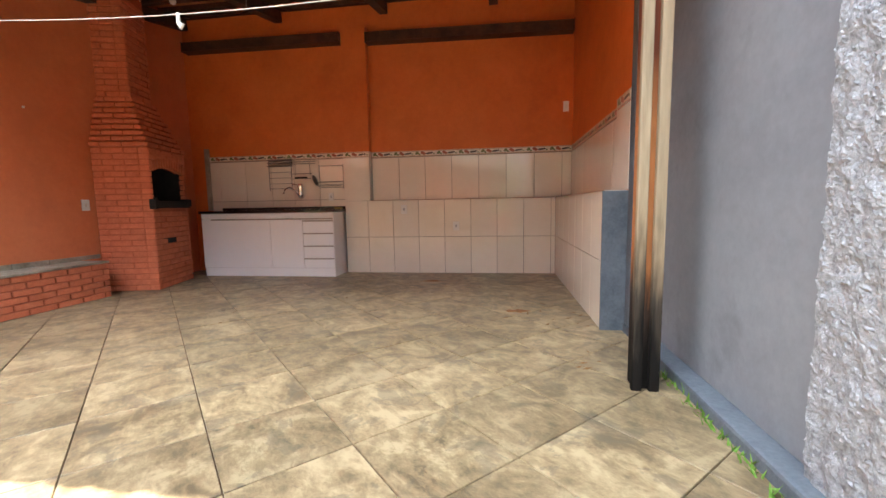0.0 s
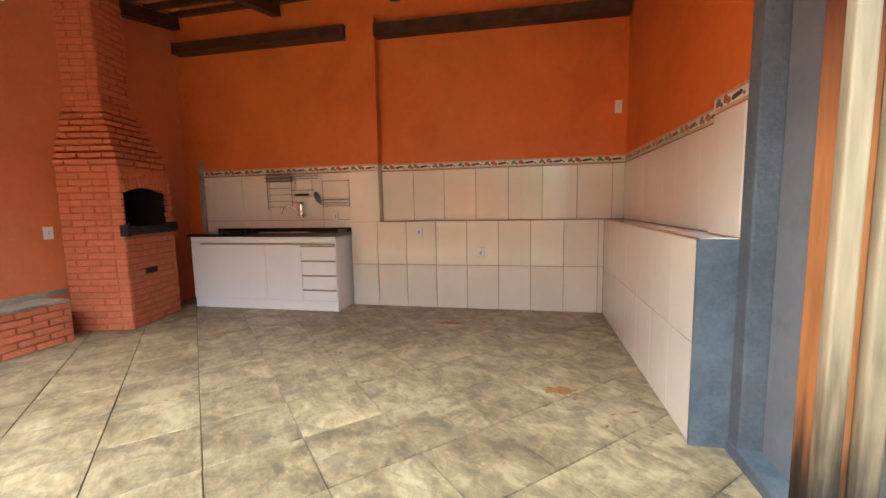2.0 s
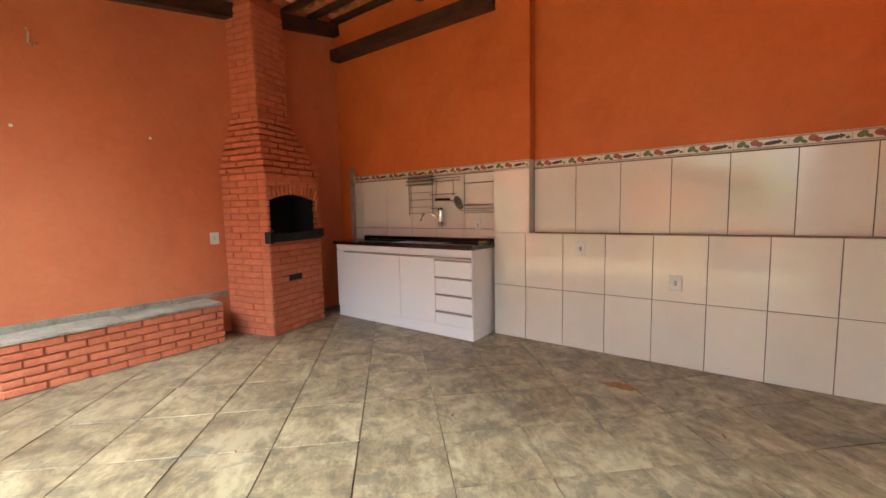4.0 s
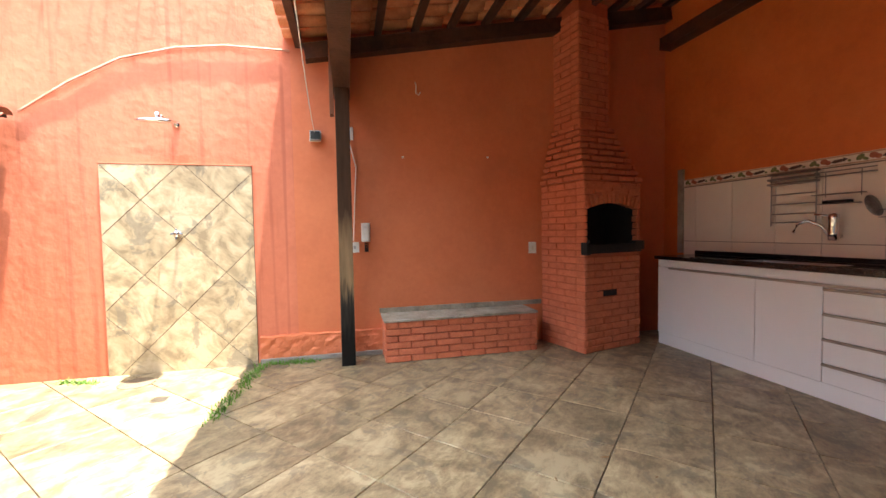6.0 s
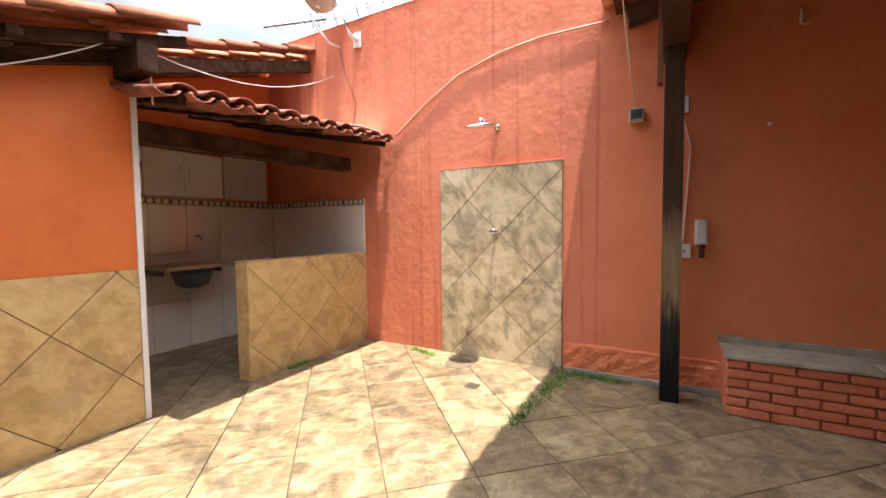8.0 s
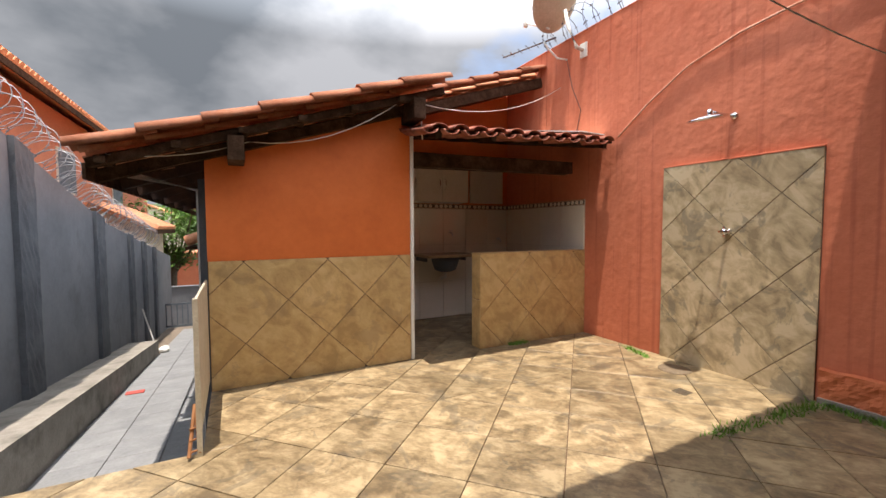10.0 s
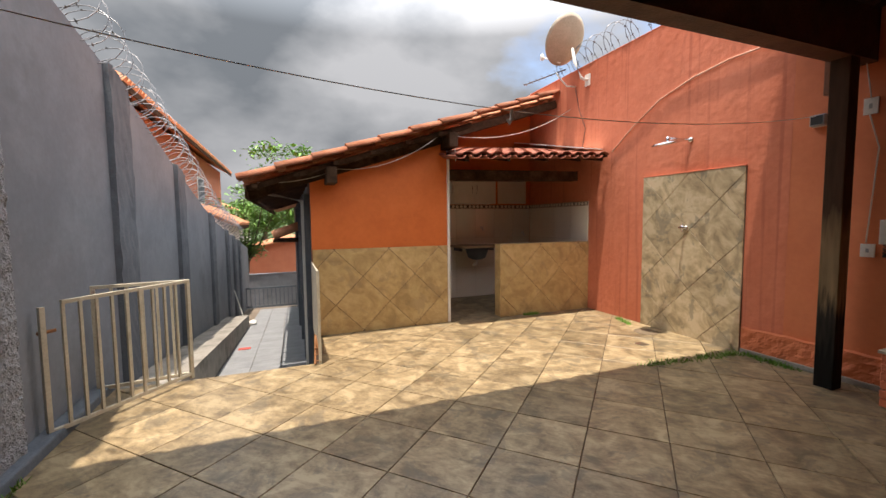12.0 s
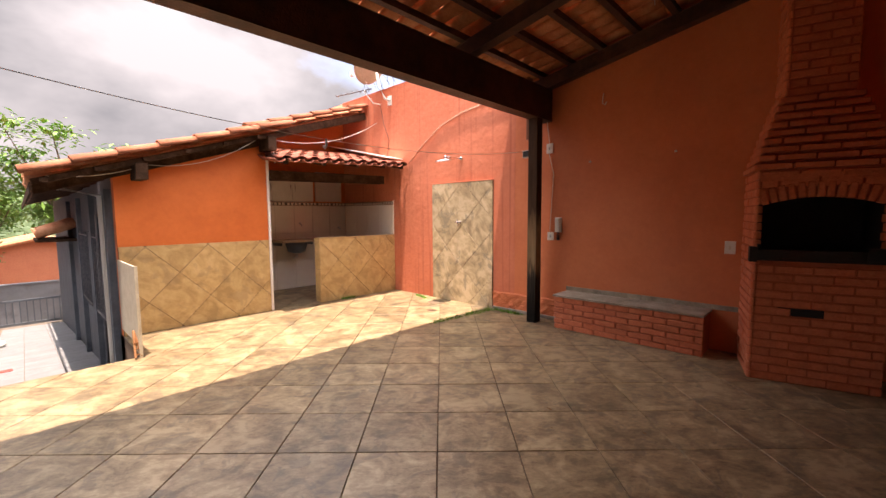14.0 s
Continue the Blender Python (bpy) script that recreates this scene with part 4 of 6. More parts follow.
part("sink_bowl", basin, M_STEEL, top, "stainless steel sink bowl")
part("raised_rim", B(-0.60, 0.90, -0.275, -0.258, 0.036, 0.046, 0.003), M_GRANITE, top)
part("upstand", B(-1.04, 0.885, 0.225, 0.245, 0.036, 0.075, 0.003), M_GRANITE, top)
soap = thing("sponge", (-1.95, 6.46, 0.897), "small yellow green sponge beside the sink", "sponge")
part("sponge_body", B(-0.05, 0.05, -0.03, 0.03, 0, 0.022, 0.006), material("sponge", [(0.32, 0.30, 0.10), (0.42, 0.38, 0.14)], 40, 0.9, 0.5), soap)

# wall tiles of the kitchen corner
backwall, dado_b, dado_r = OBJ["wall_back"], OBJ["wall_dado_back"], OBJ["wall_dado_right"]
colsx = [-1.86, -1.53, -1.175, -0.82, -0.465, -0.11, 0.238, 0.585, 0.935, 0.99]
MB = plane_frame((0, DADO + 0.008, 0), (1, 0, 0), (0, 0, 1))
rect_tiles(dado_b, "tile", M_CREAM, MB, colsx, [0.0, 0.50, 1.0])
rect_tiles(dado_b, "tile", M_CREAM, Matrix.Translation((0, 0, 0.9955)) @ plane_frame((0, 0, 0), (1, 0, 0), (0, 1, 0)), [-1.49] + colsx[2:], [DADO + 0.001, BACKW - 0.002])
part("dado_edge", B(-1.49, 0.99, DADO - 0.004, DADO + 0.008, 1.0005, 1.0075), M_RAIL, dado_b, "dark brown edge line")
part("tile_bed", B(-1.49, 1.21, BACKW - 0.006, BACKW - 0.0005, 1.0, 1.66), M_TGROUT, backwall)
MU = plane_frame((0, BACKW - 0.006, 0), (1, 0, 0), (0, 0, 1))
rect_tiles(backwall, "tile", M_CREAM, MU, [-1.485, -1.10, -0.735, -0.37, -0.005, 0.36, 0.725, 1.08, 1.20], [1.006, 1.588])
border(backwall, Matrix.Translation((-1.485, BACKW - 0.006, 1.632)) @ plane_frame((0, 0, 0), (1, 0, 0), (0, 0, 1)), 2.685)
pil = OBJ["wall_pilaster_foot"]
rect_tiles(pil, "tile", M_CREAM, MB, [-1.86, -1.49], [1.003, 1.588])
border(pil, Matrix.Translation((-1.86, DADO + 0.008, 1.632)) @ plane_frame((0, 0, 0), (1, 0, 0), (0, 0, 1)), 0.37)
part("tile_bed", B(-3.95, -1.86, BACKW - 0.006, BACKW - 0.0005, 0.86, 1.66), M_TGROUT, backwall)
rect_tiles(backwall, "tile", M_CREAM, MU, [-3.95, -3.80, -3.39, -2.99, -2.645, -2.262, -1.862], [0.865, 1.03, 1.60])
border(backwall, Matrix.Translation((-3.95, BACKW - 0.006, 1.645)) @ plane_frame((0, 0, 0), (1, 0, 0), (0, 0, 1)), 2.088)
part("cement_edge", B(-4.02, -3.952, BACKW - 0.03, BACKW - 0.001, 0.9, 1.80, 0.004), M_SLATE, backwall)
# right wall
colsy = [4.08, 4.42, 4.77, 5.12, 5.47, 5.82, 6.17, 6.495]
MR = plane_frame((0.998, 0, 0), (0, -1, 0), (0, 0, 1))
rect_tiles(dado_r, "tile", M_CREAM, MR, [-y for y in colsy[::-1]], [0.0, 0.50, 1.0])
rect_tiles(dado_r, "tile", M_CREAM, Matrix.Translation((0, 0, 0.9955)), [0.992, 1.20], colsy)
part("dado_edge", B(0.986, 0.998, 4.075, 6.49, 1.0005, 1.0075), M_RAIL, dado_r, "dark brown edge line")
up_r = OBJ["wall_right_upper"]
part("tile_bed", B(RIGHT - 0.006, RIGHT - 0.0005, 4.07, BACKW - 0.02, 1.0, 1.66), M_TGROUT, up_r)
MRU = plane_frame((RIGHT - 0.006, 0, 0), (0, -1, 0), (0, 0, 1))
rect_tiles(up_r, "tile", M_CREAM, MRU, [-6.59, -6.25, -5.85, -5.45, -5.05, -4.66, -4.40], [1.006, 1.588])
border(up_r, Matrix.Translation((RIGHT - 0.006, 6.59, 1.632)) @ plane_frame((0, 0, 0), (0, -1, 0), (0, 0, 1)), 2.19)
part("end_pier", B(RIGHT - 0.05, RIGHT - 0.0005, 4.07, 4.395, 1.0, 3.2), M_ORANGE, up_r)
rect_tiles(up_r, "tile", M_CREAM, plane_frame((RIGHT - 0.05, 0, 0), (0, -1, 0), (0, 0, 1)), [-4.395, -4.07], [1.006, 1.61])
border(up_r, Matrix.Translation((RIGHT - 0.05, 4.395, 1.655)) @ plane_frame((0, 0, 0), (0, -1, 0), (0, 0, 1)), 0.325)


# ---- electrical fittings ----
def wall_plate(m, label, size=(0.075, 0.12), socket=True, mat=None):
    p = thing("wall_socket" if socket else "light_switch", (0, 0, 0), label, "socket" if socket else "switch")
    p.matrix_basis = m
    w2, h2 = size[0] / 2, size[1] / 2
    bm = bmesh.new()
    box(bm, -w2, w2, -h2, h2, 0.0005, 0.011, 0.004)
    part("plate", bm, mat or M_PLASTIC, p)
    bm = bmesh.new()
    box(bm, -w2 * 0.22, w2 * 0.22, -h2 * 0.3, h2 * 0.3, 0.0112, 0.0135, 0.002)
    part("insert", bm, M_GREYPLASTIC if socket else M_OFFWHITE, p)
    return p


TO_FRONT = plane_frame((0, 0, 0), (1, 0, 0), (0, 0, 1))
TO_RIGHT = plane_frame((0, 0, 0), (0, 1, 0), (0, 0, 1))
wall_plate(Matrix.Translation((-1.018, DADO - 0.001, 0.876)) @ TO_FRONT, "white wall socket on cream tiles", (0.085, 0.12))
wall_plate(Matrix.Translation((-0.307, DADO - 0.001, 0.643)) @ TO_FRONT, "white wall socket on cream tiles", (0.085, 0.12))
wall_plate(Matrix.Translation((-2.097, BACKW - 0.0145, 1.07)) @ TO_FRONT, "white wall socket above the countertop", (0.07, 0.11))
wall_plate(Matrix.Translation((1.12, BACKW - 0.001, 2.16)) @ TO_FRONT, "white blank wall box on orange wall", (0.07, 0.13), False)
wall_plate(Matrix.Translation((LEFT + 0.001, 4.965, 0.99)) @ TO_RIGHT, "white light switch on salmon wall", (0.085, 0.12), False)
wall_plate(Matrix.Translation((LEFT + 0.001, 3.10, 2.11)) @ TO_RIGHT, "white wall box with a cable entering", (0.085, 0.12))
wall_plate(Matrix.Translation((LEFT + 0.001, 3.13, 1.04)) @ TO_RIGHT, "cream wall socket beside the intercom", (0.085, 0.10))

ic = thing("intercom", (LEFT, 3.235, 1.18), "white wall intercom handset with a dangling black cord", "intercom")
part("base_plate", B(0.0005, 0.03, -0.04, 0.04, -0.09, 0.09, 0.006), M_PLASTIC, ic)
part("handset", box(box(bmesh.new(), 0.031, 0.052, -0.028, 0.028, -0.085, 0.085, 0.008), 0.03, 0.06, -0.026, 0.026, 0.045, 0.082, 0.008), M_PLASTIC, ic)
cord = bmesh.new()
pts = []
for i in range(61):
    a = i / 60
    pts.append((0.03 + 0.014 * math.cos(a * 50), 0.005 + 0.016 * math.sin(a * 50), -0.09 - 0.10 * math.sin(a * math.pi) * 0.9))
tube(cord, pts, 0.004, 5)
part("cord", cord, M_BLACK, ic, "coiled black cord", True)

lamp = thing("floodlight", (LEFT, 2.80, 2.07), "small grey wall floodlight box on salmon wall", "lamp")
part("backplate", B(0.0005, 0.02, -0.05, 0.05, -0.045, 0.045, 0.004), M_PLASTIC, lamp)
part("housing", B(0.02, 0.075, -0.045, 0.055, -0.045, 0.045, 0.008), M_GREYPLASTIC, lamp)
part("lens", B(0.0755, 0.079, -0.035, 0.045, -0.035, 0.035, 0.001), M_BLACK, lamp)


def cable(name, pts, r, mat, label, category="cable", sag=0.0, steps=8):
    """A cable through points with a slight sag in each span."""
    bm = bmesh.new()
    line = []
    for a, b in zip(pts, pts[1:]):
        for i in range(steps):
            k = i / steps
            p = Vector(a).lerp(Vector(b), k)
            p.z -= sag * 4 * k * (1 - k)
            line.append(p)
    line.append(Vector(pts[-1]))
    tube(bm, line, r, 6)
    return tagged(part(name, bm, mat, None, "", True), label, category)


cable("cable", [(LEFT + 0.02, 3.10, 2.05), (LEFT + 0.012, 3.16, 1.8), (LEFT + 0.012, 3.14, 1.45), (LEFT + 0.012, 3.12, 1.10)], 0.005, M_CABLE, "white cable running down between wall boxes")
cable("cable", [(LEFT + 0.012, 3.10, 2.17), (LEFT + 0.012, 3.06, 2.45), (LEFT + 0.03, 3.10, 2.74)], 0.004, M_CABLE, "white cable rising from the wall box")
cable("cable", [(LEFT + 0.012, 0.545, 2.185), (LEFT + 0.014, 0.885, 2.436), (LEFT + 0.014, 1.266, 2.66), (LEFT + 0.014, 1.68, 2.78), (LEFT + 0.014, 2.06, 2.83), (LEFT + 0.014, 2.6, 2.83)], 0.009, material("overpainted salmon white conduit", [(0.60, 0.26, 0.16), (0.66, 0.42, 0.32)], 5, 0.7, 0.2), "half overpainted pale conduit curving along the salmon wall")
cable("clothes_line", [(LEFT + 0.08, 2.80, 2.10), (0.94, 3.07, 2.02)], 0.0024, M_CABLE, "thin pale clothes line strung across the yard", "line", sag=0.20, steps=24)
clip_ = thing("line_hook", (-1.27, 2.952, 1.815), "small pale plastic hook hanging from the line", "hook")
part("hook_body", tube(bmesh.new(), [(0, 0, 0.05), (0, 0, 0), (0.012, 0, -0.02), (0.022, 0, 0)], 0.009, 6), M_PLASTIC, clip_)
hk = thing("wall_hook", (LEFT, 3.745, 2.56), "small pale hanging hook on salmon wall", "hook")
part("hook_wire", tube(bmesh.new(), [(0.002, 0, 0.07), (0.03, 0.005, 0.03), (0.03, 0.0, -0.04), (0.03, 0.03, -0.06), (0.03, 0.045, -0.03)], 0.006, 6), M_PLASTIC, hk, "", True)
for y, z in ((3.61, 1.905), (4.48, 1.925)):
    pg = thing("wall_plug", (LEFT, y, z), "small white wall plug in salmon paint", "plug")
    part("plug_head", lathe(bmesh.new(), [(0.012, 0.0), (0.012, 0.006), (0.005, 0.010)], (0, 0, 0), 10, Matrix.Rotation(radians(90), 4, "Y")), M_PLASTIC, pg)
for x, y in ((-3.0, 4.6), (-2.2, 5.0)):
    st = cable("string", [(x, y, rz(y) - 0.02), (x + 0.01, y, rz(y) - 0.25), (x - 0.01, y + 0.01, rz(y) - 0.40)], 0.003, M_CABLE, "loose pale string hanging from a rafter", "string")

bulb = thing("ceiling_bulb", (-3.02, 5.02, rz(5.02) - 0.02), "white bulb holder hanging under the roof tiles", "lamp")
part("flex", tube(bmesh.new(), [(0, 0, 0.10), (0.004, 0, -0.16)], 0.004, 6), M_CABLE, bulb)
part("holder", lathe(bmesh.new(), [(0.010, 0.0), (0.019, -0.01), (0.021, -0.05), (0.016, -0.055)], (0.004, 0, -0.16), 14), M_PLASTIC, bulb, "", True)
part("globe", lathe(bmesh.new(), [(0.014, 0.0), (0.028, -0.025), (0.031, -0.045), (0.024, -0.066), (0.006, -0.076)], (0.004, 0, -0.216), 16), M_PLASTIC, bulb, "", True)

# ---- sink wall fittings ----
tap = thing("kitchen_tap", (-2.52, 6.60, 1.09), "chrome wall tap with filter body and curved spout", "tap")
part("filter_body", lathe(bmesh.new(), [(0.02, -0.06), (0.032, -0.055), (0.034, 0.0), (0.03, 0.09), (0.034, 0.10), (0.030, 0.13), (0.012, 0.14)], (0, -0.07, 0.03), 18), M_CHROME, tap, "", True)
part("wall_mount", tube(bmesh.new(), [(0, 0.0, 0), (0, -0.07, 0)], 0.018, 12), M_CHROME, tap, "", True)
part("spout", tube(bmesh.new(), [(-0.02, -0.08, 0.0), (-0.06, -0.10, 0.08), (-0.13, -0.13, 0.12), (-0.19, -0.15, 0.09), (-0.21, -0.16, 0.03)], 0.011, 10), M_CHROME, tap, "", True)
part("lever", tube(bmesh.new(), [(-0.01, -0.08, 0.15), (-0.10, -0.11, 0.165)], 0.007, 8), M_CHROME, tap, "", True)


def wire_rack(name, at, label, bars, thick=0.004):
    r = thing(name, at, label, "rack")
    for nm, pts, rad in bars:
        part(nm, tube(bmesh.new(), pts, rad, 6), M_RACK, r)
    return r


bars = [("rail", [(-0.17, -0.02, z), (0.17, -0.02, z)], 0.004) for z in (-0.19, -0.12, -0.04, 0.04, 0.12, 0.2)]
bars += [("upright", [(x, -0.02, -0.22), (x, -0.02, 0.22)], 0.005) for x in (-0.17, 0.17)]
r1 = wire_rack("plate_rack", (-2.84, 6.60, 1.39), "chrome wire plate rack hung on the tiled wall", bars)
for z in (0.13, 0.17, 0.21):
    part("fold", B(-0.17, 0.19, -0.07, -0.015, z - 0.012, z + 0.006, 0.003), M_RACK, r1)
bars = [("rail", [(-0.19, -0.03, z), (0.19, -0.03, z)], 0.005) for z in (0.17, 0.14)]
bars += [("hanger", [(x, -0.02, 0.17), (x, -0.02, -0.02)], 0.003) for x in (-0.12, 0.10)]
bars += [("basket_rim", [(-0.17, -0.09, 0.0), (0.13, -0.09, 0.0), (0.13, -0.02, 0.0), (-0.17, -0.02, 0.0), (-0.17, -0.09, 0.0)], 0.003),
         ("basket_floor", [(-0.15, -0.08, -0.07), (0.11, -0.08, -0.07), (0.11, -0.03, -0.07), (-0.15, -0.03, -0.07)], 0.003)]
r2 = wire_rack("spice_rack", (-2.49, 6.60, 1.40), "chrome wire rack with rail and basket", bars)
part("dark_tray", B(-0.10, 0.06, -0.085, -0.025, -0.068, -0.045, 0.004), M_SOOT, r2)
bars = [("rail", [(-0.16, -0.03, z), (0.18, -0.03, z)], 0.004) for z in (-0.16, -0.12, -0.08, 0.14)]
bars += [("hanger", [(x, -0.02, 0.16), (x, -0.02, -0.18)], 0.003) for x in (-0.17, 0.18)]
bars += [("front_rail", [(-0.16, -0.11, -0.14), (0.18, -0.11, -0.14)], 0.004), ("front_rail", [(-0.16, -0.11, -0.09), (0.18, -0.11, -0.09)], 0.004)]
r3 = wire_rack("lid_rack", (-2.08, 6.60, 1.36), "chrome wire shelf with round lid hanging", bars)
part("round_lid", lathe(bmesh.new(), [(0.075, 0.0), (0.078, 0.006), (0.02, 0.016)], (-0.22, -0.06, -0.06), 20, Matrix.Rotation(radians(70), 4, "Y")), M_RACK, r3, "", True)

# ---- outdoor shower panel ----
panel = tagged(part("shower_panel", B(LEFT - 0.005, LEFT + 0.012, 1.075, 2.245, 0.0, 1.785), M_DARKGROUT), "panel of diagonal mottled stone tiles on the wall", "tile panel", "", "structure")
PM = plane_frame((LEFT + 0.012, 1.075, 0), (0, 1, 0), (0, 0, 1))
diagonal_tiles(panel, "tile", M_SHTILE, 0.0, 1.17, 0.0, 1.785, 0.452, 1.26, -0.39, 0, 0.010, PM, 0.005)
part("edge_strip", B(LEFT, LEFT + 0.024, 1.07, 2.25, 1.786, 1.80, 0.004), M_SALMON_SHADE_RUNS, panel)
sh = thing("wall_shower", (LEFT, 1.66, 2.135), "wide flat chrome shower head on a wall arm", "shower")
part("arm", tube(bmesh.new(), [(0.0, 0, 0), (0.30, -0.02, 0.0)], 0.009, 10), M_CHROME, sh, "", True)
part("flange", lathe(bmesh.new(), [(0.03, 0), (0.03, 0.01), (0.015, 0.02)], (0, 0, 0), 16, Matrix.Rotation(radians(90), 4, "Y")), M_CHROME, sh, "", True)
part("neck", lathe(bmesh.new(), [(0.012, -0.05), (0.02, -0.035), (0.02, 0.01), (0.01, 0.02)], (0.31, -0.02, 0), 14), M_CHROME, sh, "", True)
part("rose", lathe(bmesh.new(), [(0.14, -0.012), (0.146, 0.0), (0.08, 0.018), (0.02, 0.03)], (0.33, -0.02, -0.055), 26, Matrix.Rotation(radians(10), 4, "Y")), M_CHROME, sh, "", True)
tp = thing("shower_tap", (LEFT + 0.02, 1.65, 1.195), "chrome shower valve on stone tiles", "tap")
part("valve", lathe(bmesh.new(), [(0.03, 0.0), (0.032, 0.008), (0.014, 0.016), (0.014, 0.045), (0.026, 0.05), (0.026, 0.068), (0.01, 0.074)], (0, 0, 0), 12, Matrix.Rotation(radians(90), 4, "Y")), M_CHROME, tp, "", True)
part("handle", box(box(bmesh.new(), 0.05, 0.066, -0.045, 0.045, -0.008, 0.008, 0.003), 0.05, 0.066, -0.008, 0.008, -0.045, 0.045, 0.003), M_CHROME, tp)
dr = thing("floor_drain", (-3.97, 1.39, 0.0), "round dull brown floor drain cover", "drain")
part("cover", lathe(bmesh.new(), [(0.13, 0.0), (0.13, 0.004), (0.12, 0.007), (0.02, 0.008)], (0, 0, 0), 28), M_DRAIN, dr, "", True)
dr2 = thing("floor_drain", (-3.55, 1.72, 0.0), "small square grey floor drain grate", "drain")
part("grate", B(-0.05, 0.05, -0.05, 0.05, 0.0, 0.006, 0.002), M_STEEL, dr2)

# ---- house roof ----
house_roof = thing("house_roof", (0, 0, 0), "low clay tile roof of the house with weathered verge timbers", "roof", kind="structure")
UPX = Vector((-0.951, 0, 0.309))


def slope_frame(x, y):
    return Matrix(((0, UPX.x, 0.309, x), (1, 0, 0, y), (0, UPX.z, 0.951, RZ(x)), (0, 0, 0, 1)))


lay_tiles(house_roof, slope_frame(0.22, -0.90), 6, 7)
lay_tiles(house_roof, Matrix.Translation((0, 0, 0.11)) @ slope_frame(-2.30, -1.75), 5, 6)
M_VERGE = material("smooth orange ridge tile", [(0.26, 0.078, 0.034), (0.32, 0.11, 0.05), (0.36, 0.14, 0.072)], 7, 0.85, 0.3, 80, random_shift=0.1, per_object=True, grime=(0.30, 0.12, 0.07), grime_scale=8)
VERGE = finish("verge_tile", clay_tile(0.47, 0.095, 0.080), M_VERGE, True)
for j in range(7):
    shared("verge_tile", VERGE, house_roof, slope_frame(0.24, 0.33) @ pose(0, j * 0.375, 0.10 + 0.004 * (j % 2), -2, 0, random.uniform(-0.8, 0.8)))
for j in range(6):
    shared("verge_tile", VERGE, house_roof, slope_frame(-2.16, -0.68) @ pose(0, j * 0.375, 0.225, -2, 0, random.uniform(-0.8, 0.8)))
deck = bmesh.new()
for x0, x1, y0, y1 in ((0.16, -4.24, -1.8, -10.4), (0.16, -2.2, -1.05, -1.8)):
    vs = [deck.verts.new((x, y, RZ(x) + dz)) for dz in (0.0, 0.10) for x, y in ((x0, y0), (x1, y0), (x1, y1), (x0, y1))]
    for f in ((0, 1, 2, 3), (4, 7, 6, 5), (0, 4, 5, 1), (1, 5, 6, 2), (2, 6, 7, 3), (3, 7, 4, 0)):
        deck.faces.new([vs[i] for i in f])
bmesh.ops.recalc_face_normals(deck, faces=deck.faces[:])
part("far_tiles", deck, M_CLAY, house_roof)


def along(x0, x1, y, drop, wdt, hgt, name="rafter", mat=None):
    part(name, timber(bmesh.new(), (x0, y, RZ(x0) - drop), (x1, y, RZ(x1) - drop), wdt, hgt), mat or M_WOOD, house_roof)


M_GREYWOOD = material("weathered dark timber", [(0.030, 0.017, 0.010), (0.06, 0.033, 0.02), (0.095, 0.058, 0.038)], 9, 0.95, 0.5, 70, spec=0.1)
along(0.20, -2.28, 0.27, -0.035, 0.055, 0.05, "verge_board", M_GREYWOOD)
along(0.20, -2.08, 0.088, 0.012, 0.05, 0.075, "wall_rafter", M_GREYWOOD)
along(-2.2, -4.22, -0.70, -0.12, 0.05, 0.11, "verge_board", M_GREYWOOD)
for y in (-0.55, -1.2, -1.9, -2.8, -3.8, -5.0):
    along(0.20, -0.42, y, 0.0, 0.06, 0.08)
for x in (0.12, -0.28, -0.68, -1.08, -1.48, -1.88):
    part("batten_end", B(x - 0.03, x + 0.03, 0.09, 0.345, RZ(x) - 0.012, RZ(x) + 0.03, 0.004), M_GREYWOOD, house_roof)
for x, dz in ((-0.63, 0.0), (-2.03, 0.0)):
    part("purlin_end", B(x - 0.055, x + 0.055, HOUSE - 0.02, 0.36, RZ(x) - 0.19, RZ(x) - 0.018, 0.008), M_GREYWOOD, house_roof)
part("fascia", B(0.195, 0.215, -10.3, 0.31, RZ(0.2) - 0.09, RZ(0.2) + 0.01, 0.003), M_GREYWOOD, house_roof)
gut = thing("downpipe", (0, 0, 0), "grey white gutter bracket and pipe under the eave", "pipe")
part("pipe", tube(bmesh.new(), [(0.16, -0.3, 1.66), (-0.36, -0.42, 1.55), (-0.37, -0.42, -0.6)], 0.035, 10), M_PLASTIC, gut, "", True)
cable("cable", [(0.10, 0.30, 1.70), (-0.72, 0.12, 1.885)], 0.0038, M_CABLE, "white cable along the gable wall", sag=0.05)
cable("cable", [(-0.72, 0.12, 1.885), (-1.92, 0.30, 2.33)], 0.0038, M_CABLE, "white cable drooping along the gable wall", sag=0.13)
cable("cable", [(-2.0, 0.32, 2.30), (-4.22, -0.30, 2.95)], 0.0038, M_CABLE, "white cable drooping to the boundary wall", sag=0.17)
cable("cable", [(-2.06, 0.30, 2.28), (-2.12, 0.2, 2.02)], 0.006, M_CABLE, "white cable down to the laundry roof")

# stone tiles on house gable and low laundry wall
HWT = OBJ["wall_house_front"]
part("tile_bed", B(-2.055, -0.42, HOUSE, HOUSE + 0.004, 0, 0.985), M_GROUT, HWT)
diagonal_tiles(HWT, "tile", M_WTILE, 0.425, 2.05, 0.0, 0.985, 0.45, 1.156, 0.68, 0, 0.010, plane_frame((0, HOUSE + 0.004, 0), (-1, 0, 0), (0, 0, 1)), 0.005)
LWT = OBJ["wall_low_laundry"]
diagonal_tiles(LWT, "tile", M_WTILE, 2.80, -LEFT, 0.0, 0.965, 0.45, 2.64, 1.75, 0, 0.010, plane_frame((0, 0.098, 0), (-1, 0, 0), (0, 0, 1)), 0.005)
